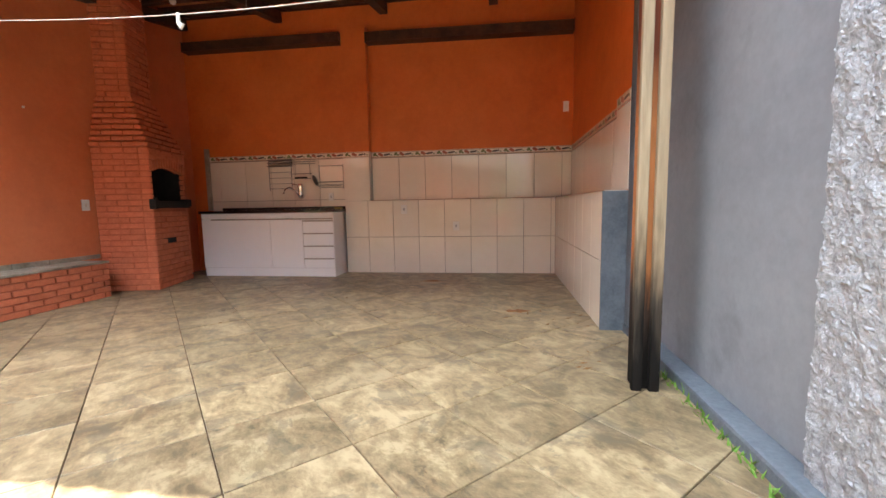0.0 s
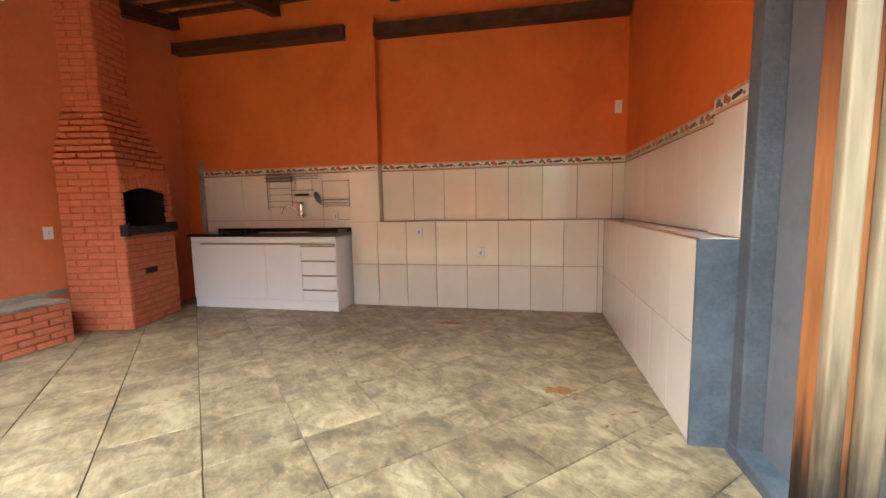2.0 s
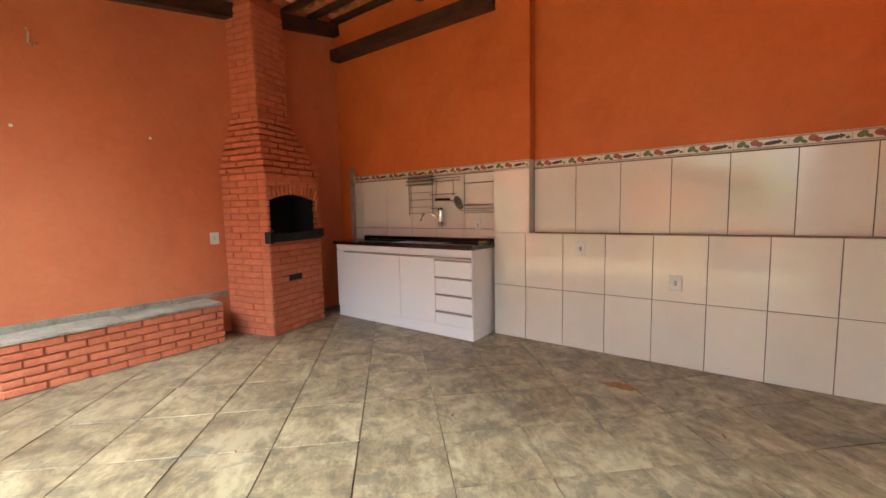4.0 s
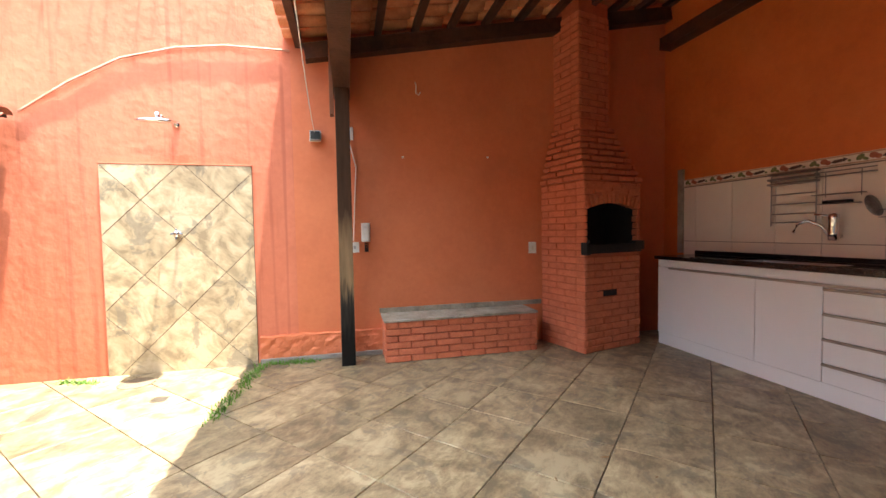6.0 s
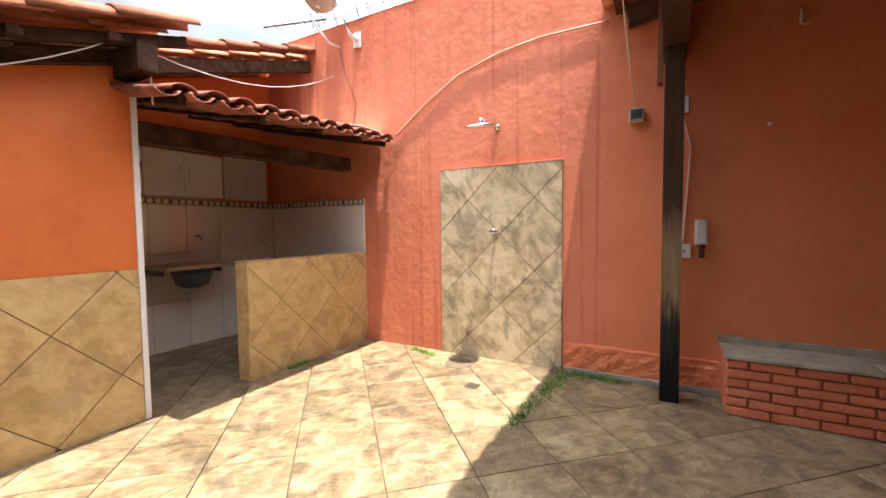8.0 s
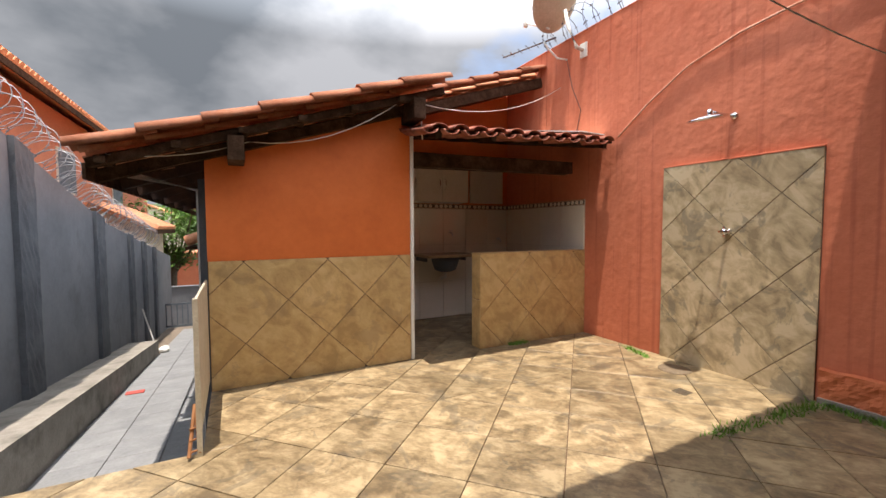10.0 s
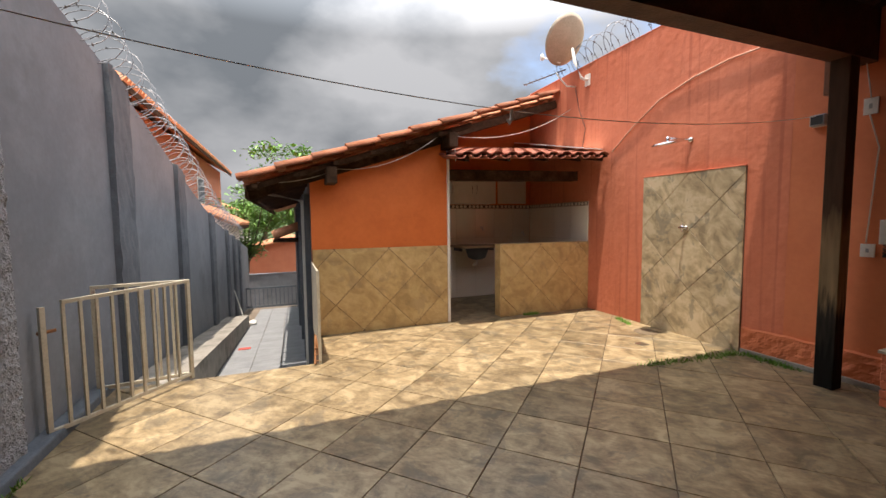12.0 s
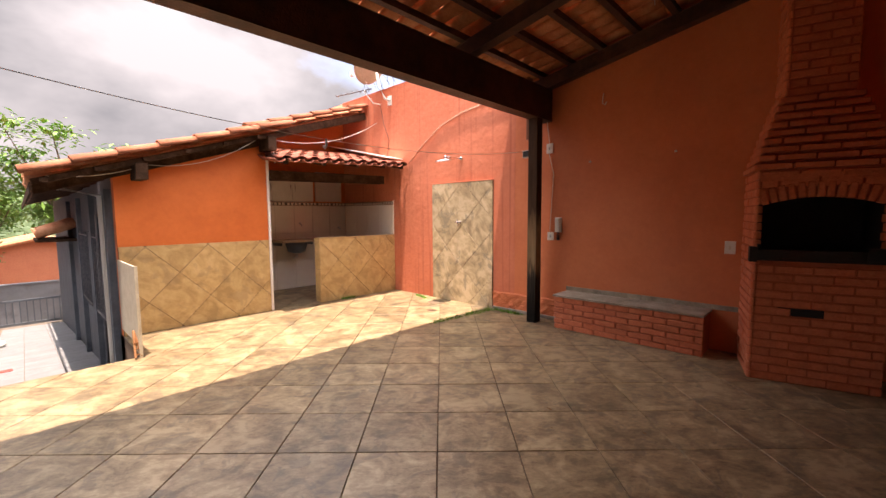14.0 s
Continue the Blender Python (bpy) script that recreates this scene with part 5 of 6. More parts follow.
part("cap", B(LEFT, -2.79, -0.06, 0.108, 0.9655, 0.977, 0.003), M_WTILE, LWT)
rect_tiles(LWT, "tile", M_WTILE, plane_frame((-2.80, 0, 0), (0, 1, 0), (0, 0, 1)), [-0.05, 0.106], [0.0, 0.50, 0.965])

# ---- laundry ----
LB = OBJ["wall_laundry_back"]
part("tile_bed", B(LEFT + 0.01, -2.081, -1.42, -1.414, 0, 1.56), M_PALEGROUT, LB)
rect_tiles(LB, "tile", M_CREAM, plane_frame((0, -1.414, 0), (-1, 0, 0), (0, 0, 1)), [2.085 + 0.3575 * i for i in range(7)], [0, 0.5, 1.0, 1.492])
border(LB, plane_frame((-2.085, -1.414, 1.528), (-1, 0, 0), (0, 0, 1)), 2.145, 0.065, 0.3, True)
LS = OBJ["wall_left"]
part("tile_bed", B(LEFT - 0.002, LEFT + 0.008, -1.41, 0.098, 0, 1.56), M_PALEGROUT, LS)
rect_tiles(LS, "tile", M_CREAM, plane_frame((LEFT + 0.008, 0, 0), (0, 1, 0), (0, 0, 1)), [-1.40, -1.03, -0.66, -0.28, 0.095], [0, 0.5, 1.0, 1.492])
border(LS, plane_frame((LEFT + 0.008, -1.40, 1.528), (0, 1, 0), (0, 0, 1)), 1.495, 0.065, 0.3, True)
wc = thing("wall_cabinet", (-2.83, -1.412, 1.565), "old off-white wall cabinet with chrome handles", "cabinet")
part("body", B(-0.55, 0.45, 0.0, 0.29, 0.0, 0.43, 0.003), M_OFFWHITE, wc)
for a, b, hx in ((-0.548, -0.162, -0.20), (-0.158, 0.19, -0.12), (0.194, 0.448, 0.22)):
    d = part("door", B(a, b, 0.291, 0.309, 0.004, 0.426, 0.003), M_OFFWHITE, wc)
    part("handle", tube(bmesh.new(), [(hx, 0.31, 0.16), (hx, 0.335, 0.18), (hx, 0.335, 0.27), (hx, 0.31, 0.29)], 0.006, 6), M_CHROME, d, "chrome bow handle", True)
bd = thing("wall_board", (-3.86, -1.412, 1.58), "plain beige board leaning on the laundry wall", "board")
part("board_panel", B(-0.28, 0.28, 0.0, 0.02, 0.0, 0.55, 0.003), M_OFFWHITE, bd)
M_SINKSTONE = material("beige brown sink stone", [(0.34, 0.24, 0.14), (0.44, 0.33, 0.20)], 9, 0.5, 0.2, 60)
ls = thing("laundry_sink", (-3.05, -1.412, 0.86), "wall hung beige stone laundry sink with dark underside", "sink")
part("slab", B(-0.34, 0.36, 0.0, 0.52, 0.0, 0.035, 0.006), M_SINKSTONE, ls)
bowl = bmesh.new()
lathe(bowl, [(0.07, -0.20), (0.14, -0.17), (0.18, -0.06), (0.19, -0.001)], (0, 0.27, 0), 18)
part("bowl", bowl, M_DARKGREY, ls, "dark rounded bowl underside", True)
part("drain_pipe", tube(bmesh.new(), [(0, 0.27, -0.20), (0, 0.27, -0.27), (0, 0.15, -0.30)], 0.02, 8), M_PLASTIC, ls, "", True)
part("bracket", B(-0.30, -0.27, 0.0, 0.3, -0.06, -0.002, 0.003), M_DARKGREY, ls)
part("bracket", B(0.27, 0.30, 0.0, 0.3, -0.06, -0.002, 0.003), M_DARKGREY, ls)
for x, z in ((-3.25, 1.17), (-4.05, 1.07)):
    tt = thing("wall_tap", (x, -1.405, z), "small dull metal garden tap on tiled wall", "tap")
    part("spigot", tube(bmesh.new(), [(0, 0, 0), (0, 0.06, 0.0), (0, 0.09, -0.02), (0, 0.095, -0.05)], 0.011, 8), M_STEEL, tt, "", True)
    part("handle", B(-0.03, 0.03, 0.045, 0.058, 0.02, 0.03, 0.003), M_STEEL, tt)

lean = thing("laundry_roof", (0, 0, 0), "small clay tile lean-to roof on dark weathered timbers", "roof", kind="structure")
LFR = Matrix(((-0.98, 0, 0, -2.03), (0, -0.98, 0.14, 0.55), (0.045, 0.2, 0.7, 1.985), (0, 0, 0, 1)))
lay_tiles(lean, LFR, 11, 5)
M_REDCLAY = material("old red clay roof tile", [(0.22, 0.06, 0.035), (0.33, 0.10, 0.06), (0.42, 0.17, 0.11)], 8, 0.85, 0.3, 80, random_shift=0.2, per_object=True,
                     grime=(0.07, 0.05, 0.042), grime_scale=6, grime_at=(0.54, 0.74))
RED_UP, RED_DOWN = finish("red_cover_tile", clay_tile(), M_REDCLAY, True), finish("red_channel_tile", clay_tile(0.42, 0.075, 0.09, False), M_REDCLAY, True)
for ob in lean.children:
    ob.data = RED_UP if ob.data == TILE_UP else RED_DOWN
part("beam", timber(bmesh.new(), (-2.06, 0.00, 1.93), (-4.07, 0.00, 1.975), 0.11, 0.125), M_GREYWOOD, lean)
for x in (-2.15, -2.7, -3.25, -3.75, -4.12):
    part("rafter", timber(bmesh.new(), (x, 0.48, 2.035 - (x + 2.03) * 0.045), (x, -1.4, 2.42 - (x + 2.03) * 0.045), 0.06, 0.06), M_GREYWOOD, lean)
for y in (0.46, 0.11, -0.25, -0.6, -0.95):
    z = 2.055 + (0.48 - y) * 0.204
    part("batten", timber(bmesh.new(), (-2.05, y, z), (-4.20, y, z + 0.097), 0.05, 0.025), M_GREYWOOD, lean)
part("flashing", sloped(-3.90, LEFT + 0.005, 0.36, 2.255, -1.40, 2.64, 0.012), M_PLASTIC, lean, "pale metal flashing sheet")

# ---- folding steel gate and sheet panel at the passage ----
gate = thing("folding_gate", (0.60, 1.0, 0.0), "cream painted steel bar gate folded open by the wall", "gate")
for leaf, ang_, ln, n in (("a", -37.0, 1.0, 10), ("b", -81.0, 0.62, 6)):
    lf = new("leaf", None)
    lf.parent = gate
    lf.matrix_basis = pose(0, 0, 0, 0, 0, ang_)
    fr = bmesh.new()
    box(fr, -0.011, 0.011, 0.0, ln - (0.115 if leaf == "a" else 0.0), 0.815, 0.840, 0.002)
    box(fr, -0.011, 0.011, 0.0, ln, 0.045, 0.070, 0.002)
    box(fr, -0.012, 0.012, 0.0, 0.028, 0.02, 0.815, 0.002)
    box(fr, -0.012, 0.012, ln - 0.028, ln, 0.0, 0.815, 0.002)
    lf2 = part("frame", fr, M_GATE, gate)
    lf2.matrix_basis = pose(0, 0, 0, 0, 0, ang_)
    bpy.data.objects.remove(lf)
    for i in range(n - 1):
        y = 0.028 + (ln - 0.056) * (i + 1) / n
        o = part("bar", B(-0.008, 0.008, y - 0.009, y + 0.009, 0.070, 0.815, 0.001), M_GATE, gate)
        o.matrix_basis = pose(0, 0, 0, 0, 0, ang_)
o = part("latch", tube(bmesh.new(), [(0.02, 0.91, 0.66), (0.02, 1.0, 0.66)], 0.011, 8), M_RUST, gate, "rusty sliding latch")
o.matrix_basis = pose(0, 0, 0, 0, 0, -37)

sheet = thing("sheet_gate", (-0.41, 0.10, 0.0), "cream painted sheet metal gate leaf edge-on beside the house wall", "gate")
part("sheet", B(-0.006, 0.008, 0.0, 0.94, 0.10, 0.855, 0.002), M_GATE, sheet)
part("stile", B(-0.012, 0.014, 0.92, 0.945, 0.0, 0.86, 0.002), M_GATE, sheet)
fo = bmesh.new()
tube(fo, [(0.0, 0.94, 0.02), (0.03, 0.80, 0.24)], 0.010, 6)
tube(fo, [(0.05, 0.97, 0.02), (0.03, 0.80, 0.24)], 0.010, 6)
for k in range(3):
    tube(fo, [(0.0, 0.935 - 0.03 * k, 0.04 + 0.05 * k), (0.05, 0.96 - 0.03 * k, 0.04 + 0.05 * k)], 0.006, 5)
part("foot_brace", fo, M_RUST, sheet, "rusty steel foot brace")

# ---- grey wall details ----
for y, wdt in ((2.20, 0.40), (0.26, 0.44), (-1.90, 0.40), (-4.35, 0.40), (-6.4, 0.3), (-7.7, 0.3), (-9.0, 0.3)):
    bm = bmesh.new()
    ny, nz = (56, 360) if y > 1 else (8, 40)
    y0, y1 = y - wdt / 2, y + wdt / 2
    foot = 0.0 if y > 1 else -1.6
    grid = []
    for i in range(ny + 1):
        yy = y0 + (y1 - y0) * i / ny
        hi = wall_top(yy) + 0.01
        grid.append([bm.verts.new((GREY - 0.05 - 0.012 * noise.noise((yy * 22, z_ * 17, 1.0)) - (0.009 * max(0.0, noise.noise((yy * 75, z_ * 75, 4.0))) if y > 1 else 0.0), yy, z_)) for z_ in [foot + (hi - foot) * k / nz for k in range(nz + 1)]])
    for a, b in zip(grid, grid[1:]):
        for k in range(nz):
            bm.faces.new((a[k], a[k + 1], b[k + 1], b[k]))
    for edge, flip in ((grid[0], False), (grid[-1], True)):
        outer = [bm.verts.new((GREY + 0.01, v.co.y, v.co.z)) for v in edge]
        for k in range(nz):
            f = (edge[k], outer[k], outer[k + 1], edge[k + 1])
            bm.faces.new(f if not flip else f[::-1])
    bmesh.ops.recalc_face_normals(bm, faces=bm.faces[:])
    structure("wall_pier", bm, M_ROUGH if y > 1 else M_DARKGREY, "roughcast grey wall pier")


def razor_coil(name, a, b, radius, pitch, label, seed):
    """Coiled razor wire with barbs."""
    rnd = random.Random(seed)
    bm = bmesh.new()
    a, b = Vector(a), Vector(b)
    turns = (b - a).length / pitch
    n = int(turns * 18)
    d = (b - a).normalized()
    side = d.cross(Vector((0, 0, 1))).normalized()
    up = side.cross(d)
    pts = []
    for i in range(n + 1):
        ph = 2 * math.pi * turns * i / n
        rr = radius * (1 + 0.10 * math.sin(ph * 0.37 + seed))
        pts.append(a.lerp(b, i / n) + side * rr * math.cos(ph) + up * rr * math.sin(ph) + d * 0.03 * math.sin(ph * 0.5))
    tube(bm, pts, 0.0042, 4)
    for i in range(1, n, 2):
        p = pts[i]
        q = (pts[i + 1] - p).normalized()
        s = q.cross(Vector((rnd.uniform(-1, 1), rnd.uniform(-1, 1), rnd.uniform(-1, 1)))).normalized()
        vs = [bm.verts.new(p + v) for v in (s * 0.024, -s * 0.024, q * 0.008, -q * 0.008)]
        bm.faces.new((vs[0], vs[2], vs[3]))
        bm.faces.new((vs[1], vs[3], vs[2]))
    return tagged(part(name, bm, M_WIRE), label, "razor wire")


for (ya, yb), sd in zip(((4.0, 1.23), (1.23, -2.1), (-2.1, -4.7), (-4.7, -9.0)), (1, 2, 3, 4)):
    razor_coil("razor_wire", (GREY + 0.08, ya, wall_top(ya) + 0.23), (GREY + 0.08, yb, wall_top(yb) + 0.23), 0.24, 0.15, "coiled razor wire along the grey wall top", sd)
razor_coil("razor_wire", (LEFT - 0.08, 2.4, LTOP + 0.17), (LEFT - 0.08, -0.7, LTOP + 0.17), 0.19, 0.17, "coiled razor wire along the salmon wall top", 7)

# ---- dish and antenna ----
dish = thing("satellite_dish", (LEFT, 0.05, 3.27), "beige satellite dish on a bracket at the wall top", "satellite dish")
part("bracket", B(0.0005, 0.02, -0.05, 0.05, -0.08, 0.08, 0.004), M_PLASTIC, dish)
part("mast", tube(bmesh.new(), [(0.02, 0, 0.0), (0.10, -0.02, 0.02), (0.17, -0.08, 0.25), (0.19, -0.12, 0.46)], 0.022, 10), M_PLASTIC, dish, "", True)
face = look((0, 0, 0), (0.15, -0.85, 0.5))
dm = Matrix.Translation((0.22, -0.17, 0.58)) @ face
prof = [(0.02, 0.0), (0.12, -0.008), (0.22, -0.028), (0.30, -0.055), (0.345, -0.078), (0.35, -0.070), (0.30, -0.045), (0.20, -0.012), (0.02, 0.012)]
part("reflector", lathe(bmesh.new(), prof, (0, 0, 0), 36, Matrix.Translation((0.22, -0.17, 0.58)) @ face), M_DISH, dish, "", True)
tip = dm @ Vector((0, -0.30, -0.42))
part("feed_arm", tube(bmesh.new(), [tuple(dm @ Vector((0, -0.30, 0.0))), tuple(tip)], 0.011, 6), M_PLASTIC, dish, "", True)
part("receiver", lathe(bmesh.new(), [(0.02, -0.05), (0.028, -0.04), (0.028, 0.03), (0.015, 0.045)], tuple(tip), 12), M_PLASTIC, dish, "", True)
ant = thing("yagi_antenna", (LEFT, -0.22, 3.26), "thin aluminium roof aerial on a bent bracket", "antenna")
part("bracket_arm", tube(bmesh.new(), [(0.0, 0, 0), (0.14, -0.02, 0.0), (0.22, -0.10, 0.14), (0.24, -0.14, 0.22)], 0.012, 8), M_PLASTIC, ant, "", True)
part("boom", tube(bmesh.new(), [(0.16, -0.02, 0.24), (0.50, -0.62, 0.16)], 0.010, 6), M_WIRE, ant)
for i in range(7):
    k = i / 6
    c = Vector((0.18, -0.05, 0.236)).lerp(Vector((0.49, -0.60, 0.162)), k)
    part("element", tube(bmesh.new(), [tuple(c + Vector((-0.08, -0.045, 0)) * (1.1 - 0.4 * k)), tuple(c + Vector((0.08, 0.045, 0)) * (1.1 - 0.4 * k))], 0.004, 5), M_WIRE, ant)
cable("cable", [(LEFT + 0.02, -0.2, 3.24), (LEFT + 0.012, -0.12, 2.9), (LEFT + 0.012, 0.02, 2.6), (LEFT + 0.012, -0.05, 2.3)], 0.004, M_BLACKCABLE, "dark aerial cable down the wall")

# ---- passage ----
cols = [-0.42 + 0.40 * i for i in range(4)]
tile_m = finish("tile", prism(bmesh.new(), [(-0.197, -0.197), (0.197, -0.197), (0.197, 0.197), (-0.197, 0.197)], 0, 0.012, 0.002), M_PAVE)
tilt_p = math.degrees(math.atan(PSLOPE))
for i in range(3):
    for j in range(28):
        y = 0.8 - 0.40 * j
        shared("tile", tile_m, passage, pose(-0.22 + 0.40 * i, y, pz(y) - 0.012, tilt_p, 0, 0))
for y0, y1 in ((-0.16, -0.32), (-1.6, -1.72), (-3.3, -3.42), (-5.2, -5.4)):
    structure("trim_post", B(-0.42, -0.36, y1, y0, -2.0, 1.62), M_BLUEGREY, "blue grey door jamb on the passage wall")
for y0 in (-1.55, -3.2):
    wn = thing("window_grille", (-0.42, y0, 0), "grey steel window grille on the dark passage wall", "window")
    part("pane", B(0.001, 0.02, 0.0, 1.1, 0.0, 1.1, 0.002), M_DARKGREY, wn)
    for i in range(7):
        part("bar", tube(bmesh.new(), [(0.05, 0.05 + i * 0.165, 0.0), (0.05, 0.05 + i * 0.165, 1.1)], 0.008, 5), M_WIRE, wn)
    for z in (0.05, 1.05):
        part("cross_bar", B(0.042, 0.058, 0.0, 1.1, z - 0.01, z + 0.01), M_WIRE, wn)
    for z in (0.2, 0.9):
        part("stay", B(0.0, 0.045, 0.0, 0.012, z, z + 0.012), M_WIRE, wn)
ml = thing("meter_box", (-0.42, -0.60, 1.15), "small dark meter box under the eave", "box")
part("box_body", B(0.0005, 0.10, -0.08, 0.08, -0.20, 0.20, 0.006), M_BLUEGREY, ml)
porch = thing("porch_roof", (0, 0, 0), "small clay tile porch roof further down the passage", "roof")
pr = bmesh.new()
for i in range(6):
    tube(pr, [(-0.42, -4.4 - 0.2 * i, 1.22), (0.12, -4.4 - 0.2 * i, 1.02)], 0.09, 8)
part("porch_tiles", pr, M_CLAY, porch, "", True)
part("porch_board", B(-0.42, 0.12, -5.6, -4.3, 0.88, 0.93, 0.004), M_GREYWOOD, porch)

yend = -10.6
zg = pz(yend)
eg = thing("street_gate", (0.0, yend, zg), "dark grey bar gate at the far end of the passage", "gate")
part("frame", box(box(bmesh.new(), -0.42, 1.25, -0.02, 0.02, 0.70, 0.75), -0.42, 1.25, -0.02, 0.02, 0.05, 0.10), M_BLUEGREY, eg)
for i in range(13):
    part("bar", B(-0.40 + i * 0.135, -0.375 + i * 0.135, -0.012, 0.012, 0.10, 0.70), M_BLUEGREY, eg)
stk = thing("broom_handle", (1.05, -7.0, pz(-7.0)), "white stick leaning on the grey wall", "stick")
part("stick", tube(bmesh.new(), [(-0.10, 0.1, 0.0), (0.14, -0.05, 0.85)], 0.015, 6), M_PLASTIC, stk)
bg = thing("plastic_bag", (0.72, -6.2, pz(-6.2)), "small crumpled white bag on the passage floor", "bag")
bm = bmesh.new()
bmesh.ops.create_icosphere(bm, subdivisions=2, radius=0.10)
for v in bm.verts:
    v.co = Vector((v.co.x, v.co.y, max(0, v.co.z * 0.7 + 0.06))) * (1 + 0.35 * noise.noise(v.co * 25))
part("bag_body", bm, M_PLASTIC, bg)
rg = thing("floor_cloth", (0.60, -2.9, pz(-2.9)), "small faded red cloth on the passage floor", "cloth")
part("cloth_body", B(-0.10, 0.10, -0.05, 0.05, 0.0, 0.02, 0.008), material("red cloth", [(0.40, 0.06, 0.05), (0.5, 0.1, 0.08)], 20, 0.9, 0.2), rg)


# ---- neighbourhood ----
def simple_house(name, x0, x1, y0, y1, z0, z1, ridge, label, wall_mat, over=0.4, along_y=True, windows=()):
    h = thing(name, (0, 0, 0), label, "house")
    part("wall", B(x0, x1, y0, y1, z0, z1), wall_mat, h)
    bm = bmesh.new()
    n = max(4, int((y1 - y0 + 2 * over) / 0.22))
    xm = (x0 + x1) / 2
    for i in range(n):
        y = y0 - over + (i + 0.5) * (y1 - y0 + 2 * over) / n
        tube(bm, [(x0 - over, y, z1 - 0.02), (xm, y, ridge)], 0.12, 6)
        tube(bm, [(xm, y, ridge), (x1 + over, y, z1 - 0.02)], 0.12, 6)
    part("roof", bm, M_CLAY, h)
    part("eave_board", B(x0 - over, x0 - over + 0.04, y0 - over, y1 + over, z1 - 0.18, z1 - 0.04), M_GREYWOOD, h)
    for y in (y0 + 0.01, y1 - 0.01):
        gb = bmesh.new()
        vs = [gb.verts.new(p) for p in ((x0, y, z1), (x1, y, z1), (xm, y, ridge))]
        gb.faces.new(vs)
        part("gable", gb, wall_mat, h)
    for (wx, wy0, wy1, wz0, wz1) in windows:
        wdw = part("window", B(wx - 0.03, wx + 0.02, wy0, wy1, wz0, wz1), M_OFFWHITE, h)
        part("pane", B(wx - 0.045, wx - 0.031, wy0 + 0.06, wy1 - 0.06, wz0 + 0.06, wz1 - 0.06), M_BLUEGREY, wdw)
    return h


simple_house("neighbour_house", 3.5, 9.0, -23.0, -6.3, -4, 4.35, 6.2, "salmon two storey neighbour house with clay tile roof", M_FARORANGE, 0.55, windows=((3.5, -12.0, -10.6, 2.2, 3.4), (3.5, -17.5, -16.0, 2.2, 3.4)))
simple_house("neighbour_shed", 1.75, 4.0, -14.5, -11.2, -4, 1.25, 1.95, "small white neighbour house with clay tile roof", M_OFFWHITE, 0.35)
simple_house("street_house", -4.0, 3.2, -34.0, -27.0, -5, -0.8, 0.15, "low orange house across the street", M_FARORANGE, 0.4)
simple_house("street_house", -16.0, -6.0, -60.0, -50.0, -5, 1.6, 3.2, "distant pale house on the hillside", M_OFFWHITE, 0.4)
simple_house("street_house", 6.0, 14.0, -75.0, -66.0, -5, 2.6, 4.6, "distant pale house on the hillside", M_OFFWHITE, 0.4)
structure("wall_street", box(box(bmesh.new(), -5.0, 6.0, -15.7, -15.5, -4.0, -1.12, 0.01), -5.0, 6.0, -15.74, -15.46, -1.118, -1.06, 0.01), M_GREY, "grey plastered wall by the street below")
structure("road", B(-200, 200, -24.0, -16.0, -3.99, -3.9), M_ASPHALT, "asphalt street below the house")


def tree(at, height, crown, n, seed, label, leaf=0.16, mat=None, parts=5):
    """A tapered trunk with forking limbs and a crown of leaf clumps."""
    rnd = random.Random(seed)
    t = thing("tree", at, label, "tree")
    bm = bmesh.new()
    tube(bm, [(0, 0, 0), (0.1, 0.05, height * 0.3), (0.0, -0.1, height * 0.55)], height * 0.035, 8, height * 0.022)
    tips = []
    for i in range(9):
        a = i * 2.4
        r = crown[0] * rnd.uniform(0.45, 0.95)
        end = Vector((r * math.cos(a), r * math.sin(a) * crown[1] / crown[0], height * rnd.uniform(0.68, 1.0)))
        mid = Vector((end.x * 0.4, end.y * 0.4, height * 0.62))
        tube(bm, [(0, -0.1, height * 0.5), tuple(mid), tuple(end)], height * 0.014, 6, 0.015)
        tips += [mid, end, mid.lerp(end, 0.5)]
    part("trunk", bm, M_BARK, t)
    lb = bmesh.new()
    for k in range(n):
        c = rnd.choice(tips) + Vector((rnd.gauss(0, crown[0] * 0.16), rnd.gauss(0, crown[1] * 0.16), rnd.gauss(0, crown[2] * 0.10)))
        d = Vector((rnd.uniform(-1, 1), rnd.uniform(-1, 1), rnd.uniform(-0.5, 0.4))).normalized()
        s = d.cross(Vector((0, 0, 1))).normalized()
        ln = leaf * rnd.uniform(0.6, 1.3)
        up = s.cross(d)
        vs = [lb.verts.new(c + v) for v in (d * -ln, s * ln * 0.38 + up * 0.02, d * ln, -s * ln * 0.38 + up * 0.02)]
        lb.faces.new(vs)
    part("crown", lb, mat or M_LEAF, t, "loose crown of green leaves")
    return t


tree((-1.5, -15.5, -4.0), 8.8, (2.7, 2.0, 2.2), 6000, 3, "leafy green tree rising behind the house roof", 0.15)
tree((1.75, -17.0, -4.0), 6.6, (1.5, 1.3, 2.4), 2600, 5, "smaller leafy tree beside the passage end", 0.13)
tree((1.8, -38.0, -4.0), 8.5, (3.6, 3.0, 3.0), 2600, 8, "leafy tree across the street", 0.30)
tree((-6.0, -44.0, -4.0), 8.0, (4.0, 3.0, 3.0), 2200, 9, "leafy tree across the street", 0.32)


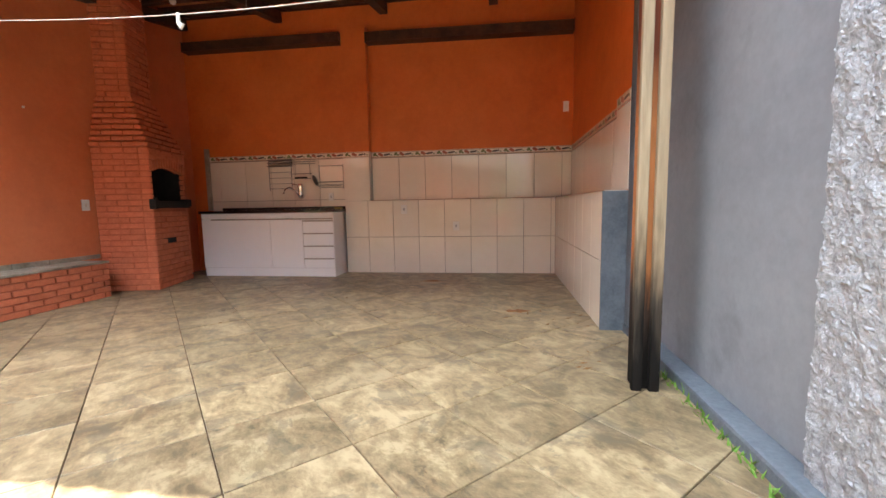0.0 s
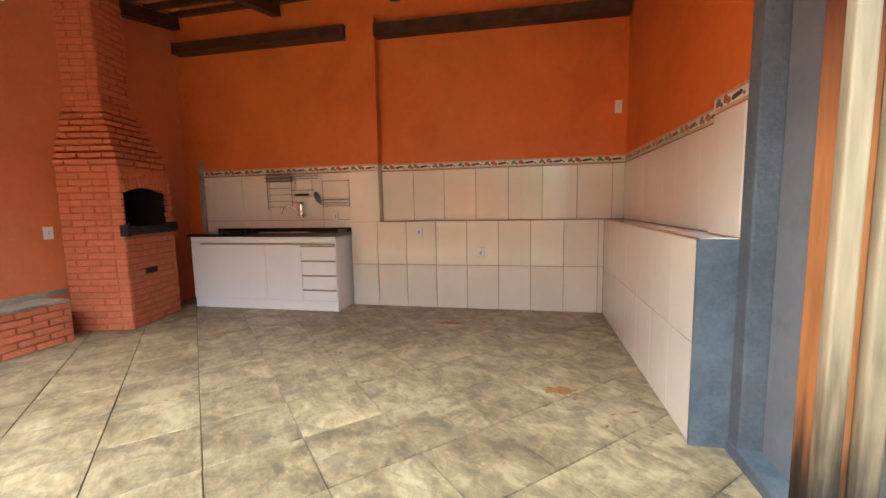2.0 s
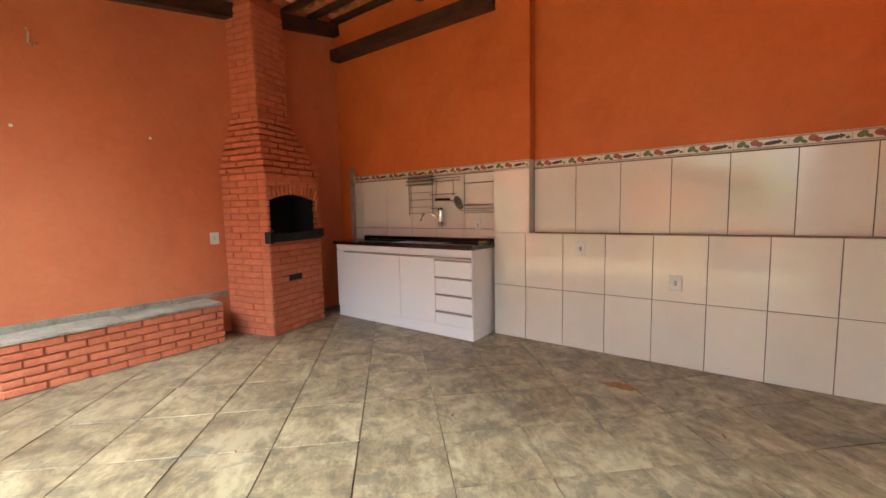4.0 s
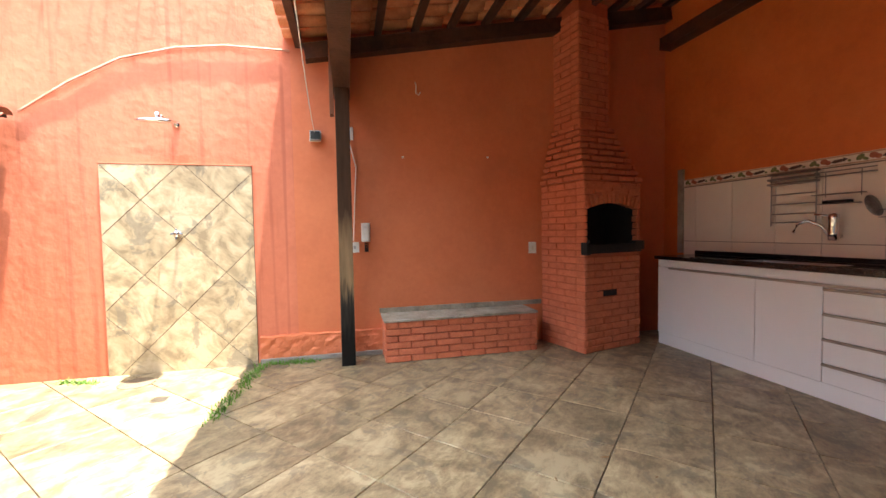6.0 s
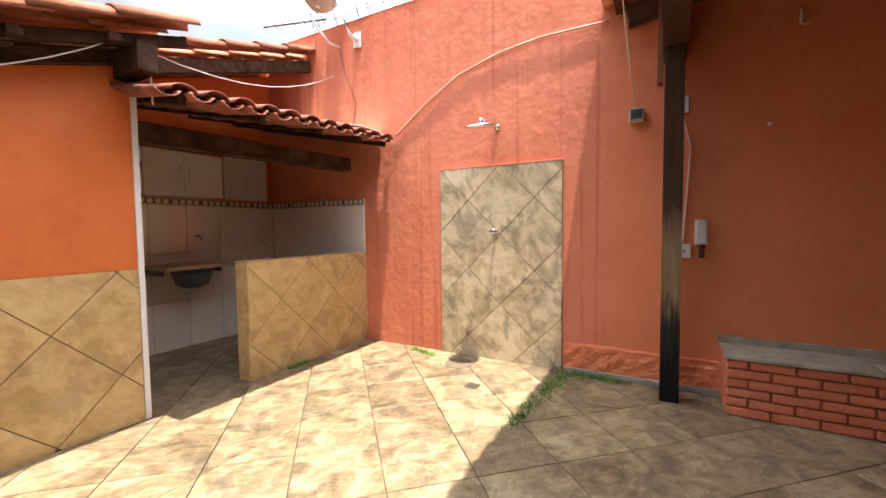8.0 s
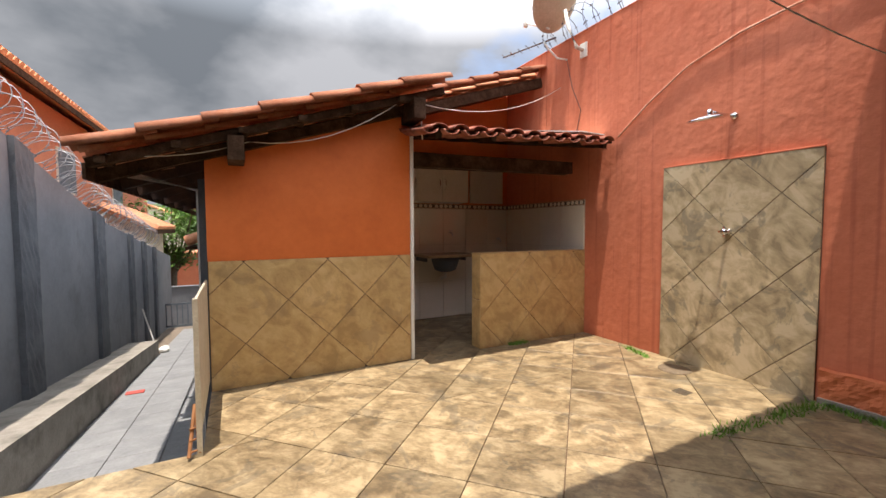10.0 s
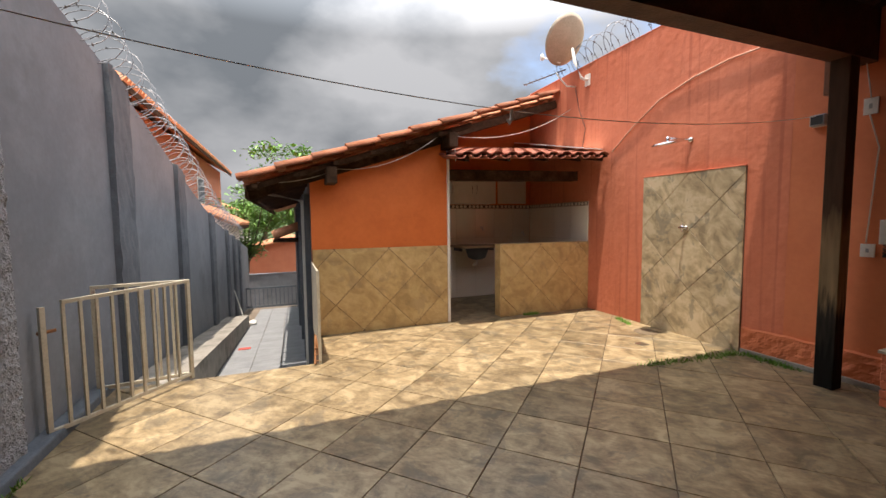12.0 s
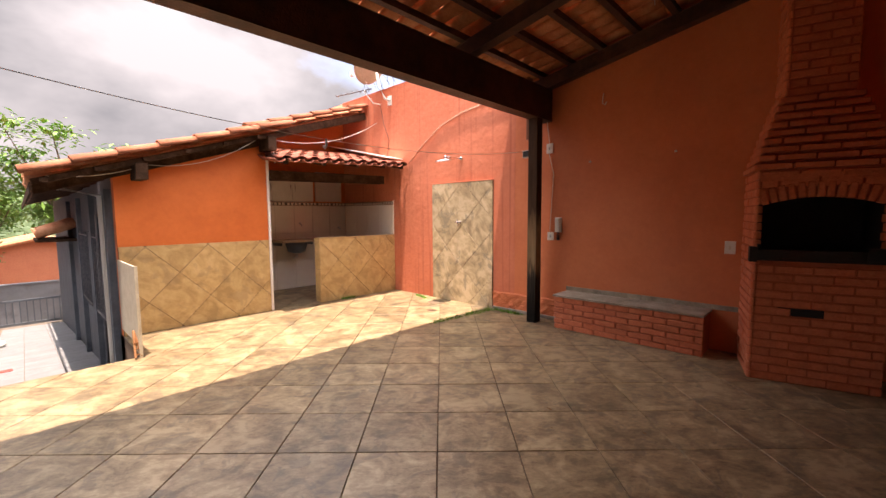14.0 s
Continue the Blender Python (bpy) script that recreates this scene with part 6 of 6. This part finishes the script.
def hill():
    bm = bmesh.new()
    nx, ny = 70, 22
    g = []
    for i in range(nx + 1):
        row = []
        for j in range(ny + 1):
            x, y = -160 + 320 * i / nx, -95 - 130 * j / ny
            h = 13 * math.sin(math.pi * min(1, j / ny * 0.62 + 0.02)) * (0.72 + 0.28 * math.sin(x * 0.02 + 1.2))
            row.append(bm.verts.new((x, y, -4.1 + h + 2.0 * noise.noise((x * 0.11, y * 0.11, 0)) + 1.2 * noise.noise((x * 0.4, y * 0.4, 3)))))
        g.append(row)
    for a, b in zip(g, g[1:]):
        for k in range(ny):
            bm.faces.new((a[k], b[k], b[k + 1], a[k + 1]))
    return bm


structure("backdrop_hill", hill(), M_FARLEAF, "wooded hill beyond the street")
wood = bmesh.new()
rw = random.Random(11)
for k in range(420):
    x, y = rw.uniform(-90, 90), rw.uniform(-150, -90)
    hgt = -4.1 + 13 * math.sin(math.pi * min(1, (-95 - y) / 130 * 0.62 + 0.02)) * (0.72 + 0.28 * math.sin(x * 0.02 + 1.2))
    tmp = bmesh.new()
    bmesh.ops.create_icosphere(tmp, subdivisions=2, radius=rw.uniform(1.2, 2.6))
    for v in tmp.verts:
        v.co = Vector((v.co.x, v.co.y, v.co.z * 0.8)) * (1 + 0.45 * noise.noise(v.co * 1.3 + Vector((k, 0, 0))))
    tmp.transform(Matrix.Translation((x, y, hgt + 1.2)))
    join(wood, tmp)
tagged(part("far_woods", wood, M_FARLEAF), "distant wooded slope with dense crowns", "woods", "", "stuff")

# ---- small wear on the floor ----
def grass_strip(name, pts, n, seed, label, spread=0.035, h=0.05):
    rnd = random.Random(seed)
    bm = bmesh.new()
    for _ in range(n):
        i = rnd.randrange(len(pts) - 1)
        p = Vector(pts[i]).lerp(Vector(pts[i + 1]), rnd.random()) + Vector((rnd.gauss(0, spread), rnd.gauss(0, spread), 0))
        a = rnd.uniform(0, 6.3)
        s = Vector((math.cos(a), math.sin(a), 0)) * 0.006
        tipv = p + Vector((rnd.gauss(0, 0.02), rnd.gauss(0, 0.02), h * rnd.uniform(0.4, 1.3)))
        vs = [bm.verts.new(v) for v in (p - s, p + s, tipv)]
        bm.faces.new(vs)
    return tagged(part(name, bm, M_GRASS), label, "grass", "", "stuff")


grass_strip("grass_tuft", [(-4.12, 2.30, 0), (-3.7, 2.25, 0), (-3.05, 2.20, 0)], 300, 1, "green weeds growing along a floor joint", 0.03, 0.04)
grass_strip("grass_tuft", [(-4.18, 2.3, 0), (-4.15, 2.75, 0)], 260, 2, "green weeds at the wall foot", 0.03, 0.04)
grass_strip("grass_tuft", [(1.12, 2.2, 0), (1.12, 3.3, 0)], 120, 3, "sparse weeds along the cement kerb", 0.012, 0.04)
grass_strip("grass_tuft", [(-4.15, 0.75, 0), (-4.05, 1.08, 0)], 160, 4, "small weeds at the wall foot", 0.02, 0.03)
grass_strip("grass_tuft", [(-3.35, 0.13, 0), (-3.15, 0.13, 0)], 200, 5, "dry weeds at the low wall foot", 0.02, 0.035)


def flat_stain(name, at, r, label, mat, seed, squash=0.6):
    """A thin irregular stain film on the floor."""
    rnd = random.Random(seed)
    poly = []
    for i in range(28):
        a = 2 * math.pi * i / 28
        k = r * (0.55 + 0.45 * rnd.random())
        poly.append((at[0] + k * math.cos(a), at[1] + k * squash * math.sin(a)))
    bm = bmesh.new()
    prism(bm, poly, 0.0012, 0.0022)
    return tagged(part(name, bm, mat), label, "stain")


flat_stain("floor_stain", (0.42, 4.55), 0.13, "rust brown stain on the floor tile", M_RUST, 1, 0.5)
flat_stain("floor_stain", (-0.55, 5.9), 0.12, "rust brown stain on the floor tile", M_RUST, 2, 0.6)

M_DRYLEAF = material("dry leaf", [(0.16, 0.085, 0.035), (0.28, 0.15, 0.06)], 30, 0.8, 0.0)
litter = bmesh.new()
rl = random.Random(21)
for cx, cy, spread, n in ((0.80, 4.25, 0.12, 16), (0.62, 4.75, 0.18, 9), (0.42, 4.55, 0.10, 12), (0.90, 3.35, 0.12, 8), (0.2, 5.6, 0.4, 8), (-1.6, 3.9, 0.8, 6)):
    for _ in range(n):
        x, y, a = rl.gauss(cx, spread), rl.gauss(cy, spread), rl.uniform(0, 6.3)
        if x > 0.95:
            continue
        ln, wd = rl.uniform(0.012, 0.035), rl.uniform(0.003, 0.010)
        d = Vector((math.cos(a), math.sin(a), 0))
        q = Vector((-d.y, d.x, 0))
        p = Vector((x, y, 0.004))
        vs = [litter.verts.new(p + v) for v in (d * -ln, q * wd + Vector((0, 0, 0.004)), d * ln + Vector((0, 0, 0.006)), q * -wd)]
        litter.faces.new(vs)
tagged(part("leaf_litter", litter, M_DRYLEAF), "scattered dry leaf bits and twigs on the floor", "litter", "", "stuff")

# ---- floor tiles ----
diagonal_tiles(yard, "tile", M_FLOOR, LEFT, 1.14, 1.0, 6.62, 0.4487, 2.042, -3.765, -0.012, 0.0, turn=1.2)
diagonal_tiles(yard2, "tile", M_FLOOR, LEFT, -0.42, -1.42, 0.998, 0.4487, 2.042, -3.765, -0.012, 0.0, turn=1.2)
